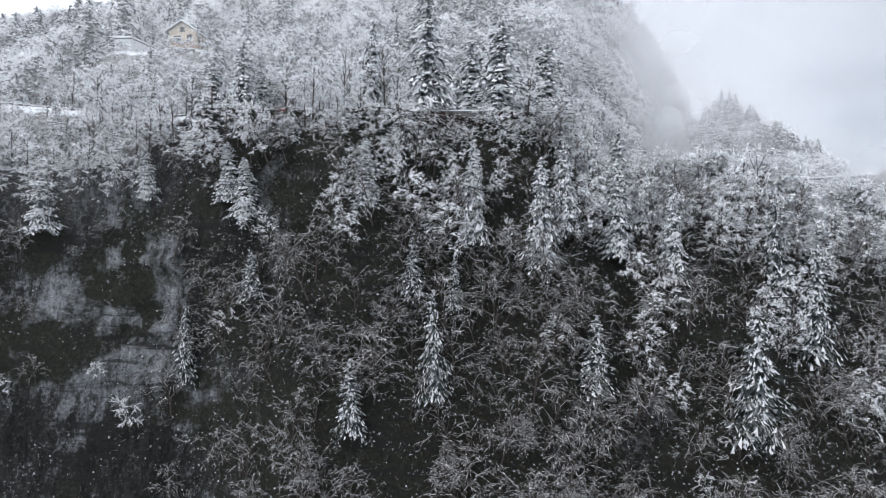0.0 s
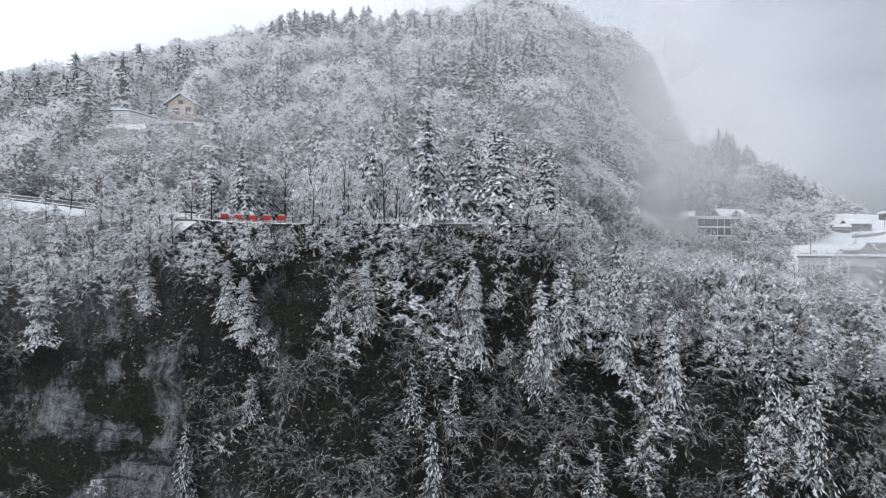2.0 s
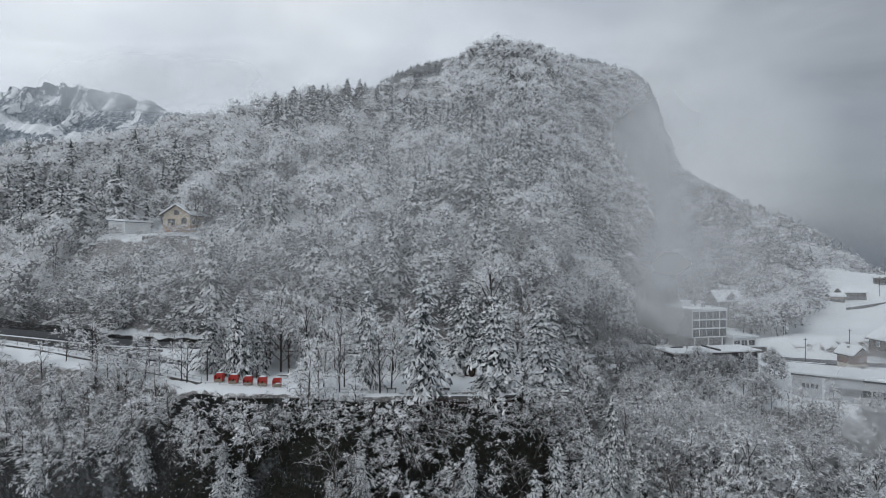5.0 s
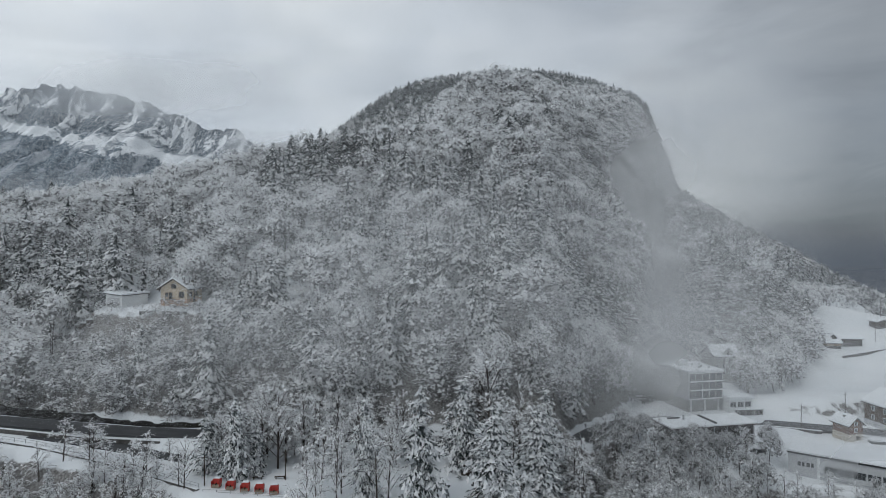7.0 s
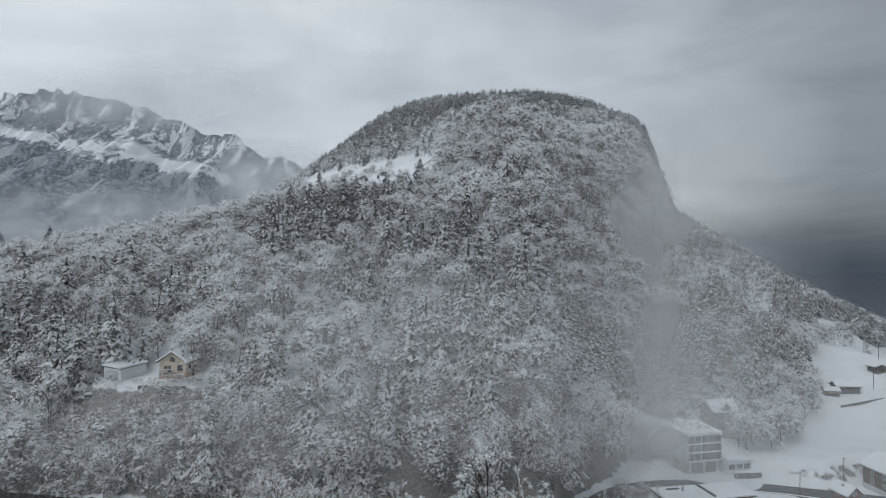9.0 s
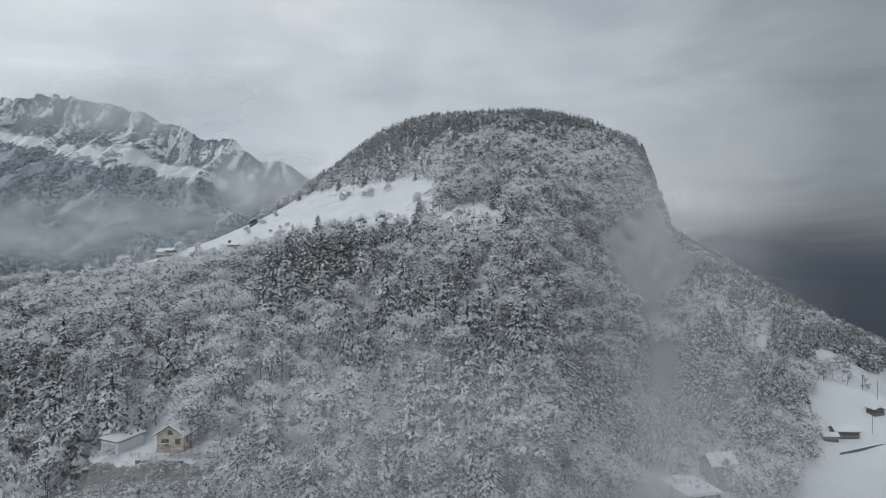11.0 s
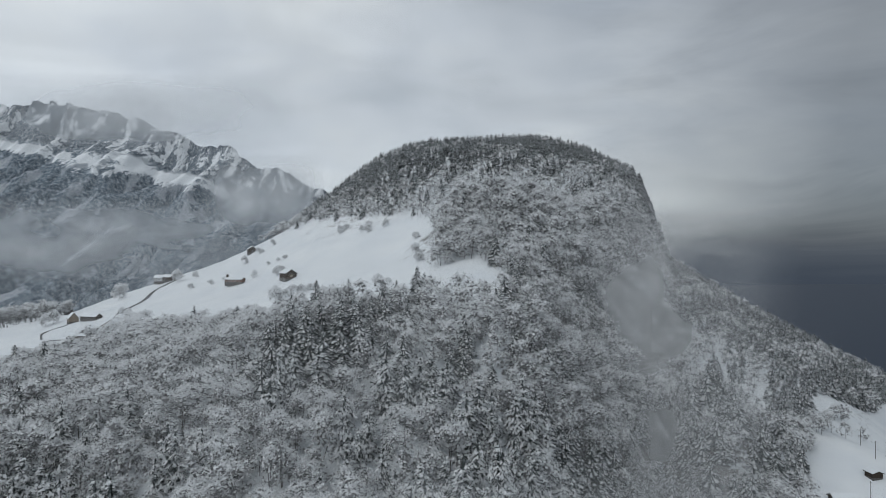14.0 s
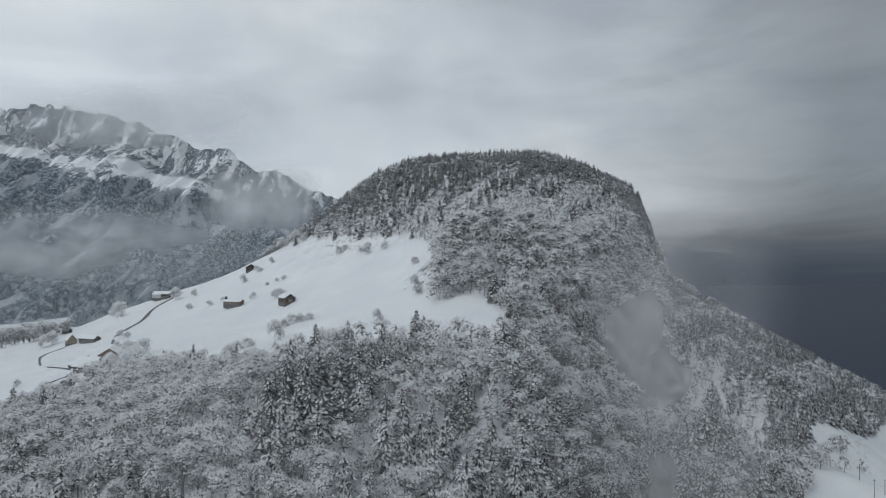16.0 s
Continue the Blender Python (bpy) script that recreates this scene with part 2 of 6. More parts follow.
def mist_material(name, density, scale, edge=(0.15, 0.85), loc=(0, 0, 0), drift=(1, 1, 1), even=0.0):
    """A veil of lit droplets: noise breaks it up, and it thins out towards its rim."""
    m = bpy.data.materials.new(name)
    m.use_nodes = True
    nt = m.node_tree
    nt.nodes.clear()
    out = nt.nodes.new("ShaderNodeOutputMaterial")
    tc = nt.nodes.new("ShaderNodeTexCoord")
    sep = nt.nodes.new("ShaderNodeSeparateXYZ")
    nt.links.new(tc.outputs["UV"], sep.inputs[0])
    n = noise_tex(nt, mapped(nt, tc.outputs["Object"], drift, loc), scale, 3, 0.5, 0.3)
    body = ramp(nt, n, [(0.22, grey(even)), (0.80, grey(1.0))])

    def rim(v):
        a = math_node(nt, "MULTIPLY", v, math_node(nt, "SUBTRACT", 1.0, v))
        return ramp(nt, math_node(nt, "MULTIPLY", a, 4.0), [(0.0, grey(0)), (edge[1], grey(1))])

    f = math_node(nt, "MULTIPLY", math_node(nt, "MULTIPLY", rim(sep.outputs[0]), rim(sep.outputs[1])), body)
    f = math_node(nt, "MULTIPLY", f, density)
    tr = nt.nodes.new("ShaderNodeBsdfTransparent")
    df = nt.nodes.new("ShaderNodeBsdfDiffuse")
    tl = nt.nodes.new("ShaderNodeBsdfTranslucent")
    for s in (df, tl):
        s.inputs["Color"].default_value = (0.93, 0.94, 0.95, 1)
    half = nt.nodes.new("ShaderNodeMixShader")
    half.inputs[0].default_value = 0.5
    nt.links.new(df.outputs[0], half.inputs[1])
    nt.links.new(tl.outputs[0], half.inputs[2])
    mx = nt.nodes.new("ShaderNodeMixShader")
    nt.links.new(f, mx.inputs[0])
    nt.links.new(tr.outputs[0], mx.inputs[1])
    nt.links.new(half.outputs[0], mx.inputs[2])
    nt.links.new(mx.outputs[0], out.inputs[0])
    return m


SNOW = snow_material()
GROUND = ground_material()
ROCK = rock_material()
MASSIF = mountain_material()
BARK = surface("bark", (0.035, 0.03, 0.027), (0.10, 0.088, 0.08), 1.5, 0.95, 0.1, 0, 0.05, (1, 1, 0.2))
FROST = twig_material("frosted_twigs", [(0.0, (0.74, 0.75, 0.77)), (0.35, (0.87, 0.88, 0.895)), (1.0, (0.94, 0.945, 0.95))], through=0.3)
BARE = twig_material("bare_twigs", [(0.0, (0.028, 0.025, 0.023)), (0.6, (0.10, 0.09, 0.084)), (1.0, (0.24, 0.23, 0.225))])
RIME = twig_material("rimed_clumps", [(0.08, (0.26, 0.26, 0.255)), (0.45, (0.55, 0.56, 0.57)), (0.92, (0.80, 0.81, 0.825))], 0.5, 1.2, through=0.3)
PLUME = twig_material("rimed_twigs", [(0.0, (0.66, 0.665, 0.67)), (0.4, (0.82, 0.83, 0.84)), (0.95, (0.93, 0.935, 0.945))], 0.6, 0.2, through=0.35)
# grey of bare twigs, doubling as painted shade inside and under the far crowns
TWIG_AND_SHADE = twig_material("grey_twigs_and_crown_shade", [(0.0, (0.125, 0.125, 0.125)), (0.6, (0.31, 0.31, 0.312)), (1.0, (0.54, 0.543, 0.546))], through=0.2)
THIN_FROST = twig_material("thinly_frosted_twigs", [(0.0, (0.07, 0.064, 0.06)), (0.45, (0.26, 0.255, 0.25)), (0.75, (0.60, 0.602, 0.605)), (1.0, (0.90, 0.905, 0.91))], through=0.15)
RIMED_NEEDLE = twig_material("rimed_needles", [(0.1, (0.022, 0.029, 0.029)), (0.42, (0.085, 0.098, 0.10)), (0.65, (0.32, 0.34, 0.35)), (0.9, (0.70, 0.72, 0.74))], 0.5, 1.6, (1, 1, 0.8), 0.2)
NEEDLE = twig_material("needles", [(0.0, (0.012, 0.017, 0.015)), (0.7, (0.036, 0.046, 0.042)), (1.0, (0.09, 0.105, 0.10))])
DARK_NEEDLE = twig_material("snow_dusted_needles", [(0.1, (0.014, 0.019, 0.018)), (0.46, (0.055, 0.065, 0.064)), (0.68, (0.20, 0.216, 0.222)), (0.93, (0.60, 0.62, 0.63))], 0.4, 1.6, (1, 1, 0.8), 0.12)
IVY = twig_material("brown_ivy", [(0.0, (0.016, 0.012, 0.011)), (0.6, (0.05, 0.034, 0.031)), (1.0, (0.10, 0.066, 0.06))])
FRESH = twig_material("branch_snow", [(0.0, (0.78, 0.79, 0.81)), (0.4, (0.88, 0.89, 0.90)), (1.0, (0.94, 0.945, 0.95))], through=0.35)
ASPHALT = surface("wet_asphalt", (0.035, 0.037, 0.04), (0.075, 0.078, 0.082), 0.4, 0.55, 0.4, 0, 0.01, (0.15, 1, 1))
RENDER_Y = surface("cream_render", (0.46, 0.385, 0.295), (0.57, 0.485, 0.38), 0.8)
RENDER_C = surface("pale_cream_render", (0.44, 0.41, 0.35), (0.55, 0.51, 0.44), 0.8)
RENDER_R = surface("salmon_render", (0.42, 0.29, 0.21), (0.52, 0.37, 0.28), 0.8)
RENDER_W = surface("white_render", (0.62, 0.64, 0.65), (0.74, 0.76, 0.76), 0.5)
RENDER_G = surface("grey_render", (0.40, 0.41, 0.42), (0.52, 0.53, 0.54), 0.5)
CONCRETE = surface("concrete", (0.22, 0.22, 0.215), (0.36, 0.355, 0.35), 0.6)
DARKWOOD = surface("weathered_dark_timber", (0.035, 0.028, 0.024), (0.085, 0.068, 0.055), 1.2, 0.9, 0.1, 0, 0.03, (4, 4, 0.3))
REDWOOD = surface("red_brown_timber", (0.12, 0.068, 0.05), (0.20, 0.115, 0.082), 1.2, 0.85, 0.15, 0, 0.03, (4, 4, 0.3))
BROWNWOOD = surface("brown_shingle", (0.075, 0.056, 0.045), (0.14, 0.108, 0.085), 1.5, 0.9, 0.1, 0, 0.03, (1, 1, 4))
PALEWOOD = surface("greyed_timber", (0.20, 0.16, 0.12), (0.32, 0.27, 0.21), 1.5, 0.9, 0.1, 0, 0.03, (1, 1, 4))
RED = surface("red_paint", (0.30, 0.028, 0.022), (0.46, 0.05, 0.038), 2.0, 0.55, 0.4)
GLASS = surface("dark_window_glass", (0.02, 0.024, 0.028), (0.05, 0.056, 0.062), 0.6, 0.08, 0.6)
METAL = surface("galvanised_steel", (0.30, 0.31, 0.32), (0.42, 0.43, 0.44), 2.0, 0.5, 0.5, 0.6)
DARKMETAL = surface("dark_metal", (0.03, 0.032, 0.035), (0.07, 0.072, 0.075), 1.5, 0.6, 0.4, 0.3)
WHITEPAINT = surface("white_paint", (0.70, 0.71, 0.71), (0.80, 0.81, 0.81), 2.0, 0.6, 0.3)
STONE = surface("dark_quarry_stone", (0.05, 0.048, 0.045), (0.17, 0.165, 0.16), 1.4, 0.9, 0.2, 0, 0.1)
WATER, _wn, _wb = material("lake_water", 0.5, 0.12)
_wb.inputs["Base Color"].default_value = (0.030, 0.042, 0.064, 1)
add_bump(_wn, _wb, noise_tex(_wn, obj_co(_wn), 0.05, 5), 0.5, 0.3)


# ---- mesh helpers ----
class Geo:
    """Vertices, faces and material slots that are gathered and then become one mesh."""

    def __init__(self):
        self.v, self.f, self.m = [], [], []

    def face(self, pts, mi=0):
        n = len(self.v)
        self.v.extend(tuple(p) for p in pts)
        self.f.append(tuple(range(n, n + len(pts))))
        self.m.append(mi)

    def box(self, x0, y0, z0, x1, y1, z1, mi=0):
        n = len(self.v)
        self.v.extend([(x0, y0, z0), (x1, y0, z0), (x1, y1, z0), (x0, y1, z0), (x0, y0, z1), (x1, y0, z1), (x1, y1, z1), (x0, y1, z1)])
        for q in ((3, 2, 1, 0), (4, 5, 6, 7), (0, 1, 5, 4), (1, 2, 6, 5), (2, 3, 7, 6), (3, 0, 4, 7)):
            self.f.append(tuple(n + i for i in q))
            self.m.append(mi)
        return self

    def prism(self, poly, y0, y1, mi=0):
        """A profile in x and z, drawn out along y."""
        n, k = len(self.v), len(poly)
        self.v.extend([(x, y0, z) for x, z in poly] + [(x, y1, z) for x, z in poly])
        self.f.append(tuple(n + i for i in range(k)))
        self.f.append(tuple(n + k + i for i in reversed(range(k))))
        for i in range(k):
            j = (i + 1) % k
            self.f.append((n + j, n + i, n + k + i, n + k + j))
        self.m.extend([mi] * (k + 2))
        return self

    def slab(self, poly, z0, z1, mi=0):
        """A plan in x and y, raised from z0 to z1."""
        n, k = len(self.v), len(poly)
        self.v.extend([(x, y, z0) for x, y in poly] + [(x, y, z1) for x, y in poly])
        self.f.append(tuple(n + i for i in reversed(range(k))))
        self.f.append(tuple(n + k + i for i in range(k)))
        for i in range(k):
            j = (i + 1) % k
            self.f.append((n + i, n + j, n + k + j, n + k + i))
        self.m.extend([mi] * (k + 2))
        return self

    def tube(self, a, b, ra, rb, sides=5, mi=0):
        a, b = Vector(a), Vector(b)
        d = (b - a).normalized()
        u = d.orthogonal().normalized()
        w = d.cross(u)
        n = len(self.v)
        for p, r in ((a, ra), (b, rb)):
            for i in range(sides):
                t = 2 * math.pi * i / sides
                self.v.append(tuple(p + (u * math.cos(t) + w * math.sin(t)) * r))
        for i in range(sides):
            j = (i + 1) % sides
            self.f.append((n + i, n + j, n + sides + j, n + sides + i))
            self.m.append(mi)
        self.f.append(tuple(n + sides + i for i in range(sides)))
        self.m.append(mi)
        return self

    def mesh(self, name, mats, smooth=False):
        me = bpy.data.meshes.new(name)
        me.from_pydata(self.v, [], self.f)
        for mt in mats:
            me.materials.append(mt)
        me.polygons.foreach_set("material_index", np.array(self.m, np.int32))
        if smooth:
            me.polygons.foreach_set("use_smooth", np.ones(len(me.polygons), bool))
        me.update()
        return me


def part(name, geo, mat, parent=None, label=""):
    ob = new(name, geo.mesh(name, mat if isinstance(mat, (list, tuple)) else [mat]))
    if parent is not None:
        ob.parent = parent
    return tagged(ob, label)


def thing(name, x, y, z, turn, label, category, group="", kind=""):
    ob = new(name)
    ob.matrix_world = pose(x, y, z, 0, 0, turn)
    ob.empty_display_size = 0.5
    return tagged(ob, label, category, group, kind)


def tri_mesh(name, verts, tris, mats, slots):
    """A mesh from arrays of corners and triangles, for what is too much to build face by face."""
    me = bpy.data.meshes.new(name)
    nv, nf = len(verts), len(tris)
    me.vertices.add(nv)
    me.vertices.foreach_set("co", np.ascontiguousarray(verts, np.float32).ravel())
    me.loops.add(nf * 3)
    me.loops.foreach_set("vertex_index", np.ascontiguousarray(tris, np.int32).ravel())
    me.polygons.add(nf)
    me.polygons.foreach_set("loop_start", np.arange(0, nf * 3, 3, dtype=np.int32))
    for mt in mats:
        me.materials.append(mt)
    me.polygons.foreach_set("material_index", np.ascontiguousarray(slots, np.int32))
    me.update(calc_edges=True)
    return me


# ---- shape of the land ----
def smin(a, b, k):
    h = np.clip(0.5 + 0.5 * (b - a) / k, 0, 1)
    return b * (1 - h) + a * h - k * h * (1 - h)


def smax(a, b, k):
    return -smin(-a, -b, k)


def step(a, b, x):
    t = np.clip((x - a) / (b - a), 0, 1)
    return t * t * (3 - 2 * t)


def knoll(x, y, h, cx, cy, sx, sy):
    return h * np.exp(-((x - cx) / sx) ** 2 - ((y - cy) / sy) ** 2)


def wobble(x, y, scale, seed=0.0):
    """Smooth unevenness between about -1 and 1."""
    return (np.sin(x * scale + 1.7 * seed) * np.cos(y * scale * 1.13 + seed) + 0.6 * np.sin(x * scale * 2.3 - y * scale * 1.9 + 2.1 * seed)
            + 0.35 * np.cos(x * scale * 4.7 + y * scale * 5.3 - seed)) / 1.6


def hill(x, y):
    front = 2.2 + 1.31 * np.clip(y - 147, 0, 18) + 0.655 * np.clip(y - 165, 0, None) - 0.2 * np.clip(-x - 60, 0, None)
    # meadow shelf, dome and western shoulder, capped by the flat top
    top = 77.4 + 0.178 * (x + 111) + 0.0289 * (y - 481)
    top = top + knoll(x, y, 104.4, 70, 754, 153, 257) + knoll(x, y, 31, 37.6, 410, 48.7, 48.7) + knoll(x, y, 97.8, -24, 831, 260, 205)
    top = top + knoll(x, y, 15.3, -378, 864, 111, 170) - 0.48 * np.clip(y - 950, 0, None)
    top = smin(top, 248 + 0.05 * (x - 80) + 0.2 * (y - 760), 40)
    front = front + knoll(x, y, 6.0, -80, 163, 24, 12)
    top = top + knoll(x, y, 14, -470, 630, 75, 60)
    z = smin(front, top, 25)
    # east flank: steep wooded side, spur, outer shoulder and the field
    e = smax(23.2 - 1.833 * (x - 55) + 0.642 * (y - 255), -21.1 - 0.465 * np.clip(y - 200, 0, 150), 10)
    e = e + knoll(x, y, 44.5, 140.5, 316.5, 31.5, 43.2) + knoll(x, y, 63.3, 212, 382, 121, 142) + knoll(x, y, 306, -31, 717, 439, 286)
    e = e + knoll(x, y, 18, 222, 640, 16, 45) + knoll(x, y, 9, 225, 290, 38, 45)
    return smin(z, e, 14) - knoll(x, y, 40, 120, 362, 22, 46)


def cliff_edge(x):
    return 107.5 + 2.0 * np.sin(x * 0.09) + 1.2 * np.sin(x * 0.23 + 1) + 3.0 * step(-45, -75, x) - 3 * step(30, 60, x)


ROADS = {
    "pass": [(-150, 136, 12.5), (-99, 139, 7.5), (-67, 141, 4.0), (-27, 144, 2.3), (2, 142, 1.5), (25, 141, 0.5)],
    "village": [(38, 160, -4.5), (46, 173, -5.6), (55, 183.5, -6.7), (66, 190, -7.6), (80, 192.8, -8), (96, 191.5, -8.2), (109, 189, -8.6), (122, 186, -9.1), (160, 176, -10), (230, 163, -12)],
    "ramp": [(-96, 132.5, 6.6), (-83, 131.5, 5.1), (-68, 128, 3.2), (-52, 123, 1.5), (-36, 119, 0.3), (-10, 116, 0.0), (14, 116, 0.0)],
}


# level yards under buildings: x, y, radius, height
YARDS = ((-73, 173, 6.5, 30.8), (-88, 174, 7, 30.3), (88, 204, 13, -7.6), (76, 170, 17, -8.5), (104, 227, 8, -3.0), (118, 180, 5, -9.8), (142, 188, 9, -10), (106, 152, 13, -12.5))


def along(road, x, y):
    """Distance from the middle of a road, and the road's height there."""
    best, height = np.full(np.shape(x), 1e9), np.zeros(np.shape(x))
    for (ax, ay, az), (bx, by, bz) in zip(road, road[1:]):
        dx, dy = bx - ax, by - ay
        u = np.clip(((x - ax) * dx + (y - ay) * dy) / (dx * dx + dy * dy), 0, 1)
        d = np.hypot(x - ax - u * dx, y - ay - u * dy)
        height = np.where(d < best, az + u * (bz - az), height)
        best = np.minimum(best, d)
    return best, height


def ground(x, y):
    x, y = np.asarray(x, float), np.asarray(y, float)
    z = hill(x, y)
    z = z + 0.13 * np.clip(-x - 50, 0, 60) * (1 - step(146, 168, y)) - 1.9 * (1 - step(135, 148, y)) * step(-60, -30, x)
    z = z - 7 * step(48, 75, x) * (1 - step(132, 158, y))
    z = z - 15 * (1 - step(107, 127, y)) * step(-42, -58, x)
    z = z + wobble(x, y, 0.05, 1) * 1.2 * step(160, 200, y)
    for key, road in ROADS.items():
        d, h = along(road, x, y)
        z = z + (h - z) * (1 - step(4.5, 11, d))
    for cx, cy, r, h in YARDS:
        z = z + (h - z) * (1 - step(0.75 * r, 1.9 * r, np.hypot(x - cx, y - cy)))
    # the land falls to the valley behind the hill and to the lake in the east
    z = z - (z + 170) * np.maximum(step(800, 1300, y), step(430, 850, x))
    z = z - (z + 100) * step(-430, -780, x) * step(130, 300, y)
    floor = -78 + 1.5 * wobble(x, y, 0.11, 3) + 15 * step(8, 40, x) - 12 * (1 - step(20, 75, y))
    edge = cliff_edge(x)
    return floor + (z - floor) * step(edge - 0.8, edge + 2.2, y)


def spot(x, y):
    return float(ground(x, y))


# ---- the land ----
def spaced(knots):
    """Grid lines: from each knot to the next at the step given with it."""
    out = []
    for (a, st), (b, _) in zip(knots, knots[1:]):
        n = max(1, round((b - a) / st))
        out.extend(a + (b - a) * i / n for i in range(n))
    return np.array(out + [knots[-1][0]])


def sheet(name, xs, ys, height, mats, pick=None):
    gx, gy = np.meshgrid(xs, ys)
    gz = height(gx, gy)
    nx, ny = len(xs), len(ys)
    verts = np.stack([gx, gy, gz], 2).reshape(-1, 3)
    i = np.arange((ny - 1) * nx).reshape(ny - 1, nx)[:, :-1].ravel()
    tris = np.concatenate([np.stack([i, i + 1, i + nx + 1], 1), np.stack([i, i + nx + 1, i + nx], 1)])
    me = tri_mesh(name, verts, tris, mats, np.zeros(len(tris)))
    me.polygons.foreach_set("use_smooth", np.ones(len(me.polygons), bool))
    return me


XS = spaced([(-4700, 700), (-1200, 130), (-420, 5), (-110, 2.6), (160, 5), (460, 60), (1300, 700), (4700, 1)])
YS = spaced([(-4700, 900), (-200, 40), (60, 4), (98, 0.8), (114, 2.4), (215, 5), (860, 40), (1400, 550), (4700, 1)])
land = tagged(new("ground", sheet("ground", XS, YS, ground, [GROUND])), "snow-covered hillside, meadow and gorge floor", "ground", kind="structure")

lake = Geo()
lake.box(380, -200, -146, 4700, 4700, -140)
tagged(part("water", lake, WATER), "dark slate-blue lake under low cloud", "lake", kind="structure")


def cliff_mesh():
    """The rock wall below the terrace: ledges, seams and buttresses, bare in the west, broken and wooded in the east."""
    nu, nv = 330, 150
    u, v = np.meshgrid(np.linspace(-170, 190, nu), np.linspace(0, 1, nv))
    top_y = cliff_edge(u) + 0.6
    top_z = ground(u, cliff_edge(u) + 2.5) - 0.3
    foot_y = 98 - 18 * step(-42, -22, u) - 8 * step(25, 60, u)
    z = top_z + (-80 - top_z) * v
    bulge = 0.55 * v ** 1.3 + 0.45 * v
    y = top_y - 0.4 - (top_y - foot_y) * bulge
    rough = np.empty_like(y)
    ledge = np.empty_like(y)
    for j in range(nv):
        for i in range(nu):
            p = Vector((u[j, i] * 0.07, 0.3, z[j, i] * 0.05))
            q = Vector((u[j, i] * 0.3, 5.0, z[j, i] * 0.22))
            rough[j, i] = noise.fractal(p, 1.0, 2.0, 4) * 3.0 + noise.ridged_multi_fractal(q, 1.0, 2.0, 3, 1.0, 2.0) * 0.5
            ledge[j, i] = noise.noise(Vector((u[j, i] * 0.035, 9.0, z[j, i] * 0.33)))
    fade = np.clip(v * 9, 0, 1)
    y = y - np.maximum(-0.3, rough - 0.6 + 1.1 * np.round(ledge * 4 + 0.6 * rough) / 4) * fade
    verts = np.stack([u, y, z], 2).reshape(-1, 3)
    i = np.arange((nv - 1) * nu).reshape(nv - 1, nu)[:, :-1].ravel()
    tris = np.concatenate([np.stack([i, i + nu, i + nu + 1], 1), np.stack([i, i + nu + 1, i + 1], 1)])
    return tri_mesh("cliff", verts, tris, [ROCK], np.zeros(len(tris))), u, y, z


cliff_me, CU, CY, CZ = cliff_mesh()
cliff = tagged(new("cliff", cliff_me), "grey limestone cliff with dark moss, streaks and snowy ledges", "cliff", kind="structure")


def cliff_point(x, z):
    """A place on the rock wall, by its x and height."""
    i = int(np.clip((x + 170) / 360 * 329, 0, 329))
    j = int(np.argmin(np.abs(CZ[:, i] - z)))
    return float(CU[j, i]), float(CY[j, i]), float(CZ[j, i])


def massif():
    """The snowy range across the valley: one crest that falls to the east, cut by gullies."""
    nu, nv = 330, 120
    u, v = np.meshgrid(np.linspace(-3900, 300, nu), np.linspace(0, 1, nv))
    crest = 1085 - 0.00022 * (u + 2480) ** 2 * step(-2480, -3200, u) - 0.17 * np.clip(u + 2480, 0, 480) - 0.385 * np.clip(u + 2000, 0, None)
    crest = crest + 48 * np.exp(-((u + 1330) / 75) ** 2) + 30 * np.exp(-((u + 1010) / 80) ** 2) - 26 * np.exp(-((u + 1150) / 60) ** 2)
    crest = np.maximum(crest, 40)
    y = 4100 - 2500 * v ** 1.2
    z = crest + (-260 - crest) * v ** 0.9
    dy, dz = np.empty_like(u), np.empty_like(u)
    for j in range(nv):
        for i in range(nu):
            p = Vector((u[j, i] * 0.0042, v[j, i] * 2.2, 1.0))
            dz[j, i] = noise.ridged_multi_fractal(p, 0.9, 2.1, 5, 1.0, 2.0) - 0.9
            dy[j, i] = noise.fractal(Vector((u[j, i] * 0.006, v[j, i] * 1.5, 7.0)), 0.9, 2.0, 5)
    z = z + dz * (38 + 66 * np.clip(v * 3, 0, 1))
    y = y - dy * 130
    verts = np.stack([u, y, z], 2).reshape(-1, 3)
    i = np.arange((nv - 1) * nu).reshape(nv - 1, nu)[:, :-1].ravel()
    tris = np.concatenate([np.stack([i, i + nu, i + nu + 1], 1), np.stack([i, i + nu + 1, i + 1], 1)])
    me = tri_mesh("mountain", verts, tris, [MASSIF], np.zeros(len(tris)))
    me.polygons.foreach_set("use_smooth", np.ones(len(me.polygons), bool))
    return me


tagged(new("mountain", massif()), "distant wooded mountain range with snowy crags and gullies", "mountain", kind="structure")


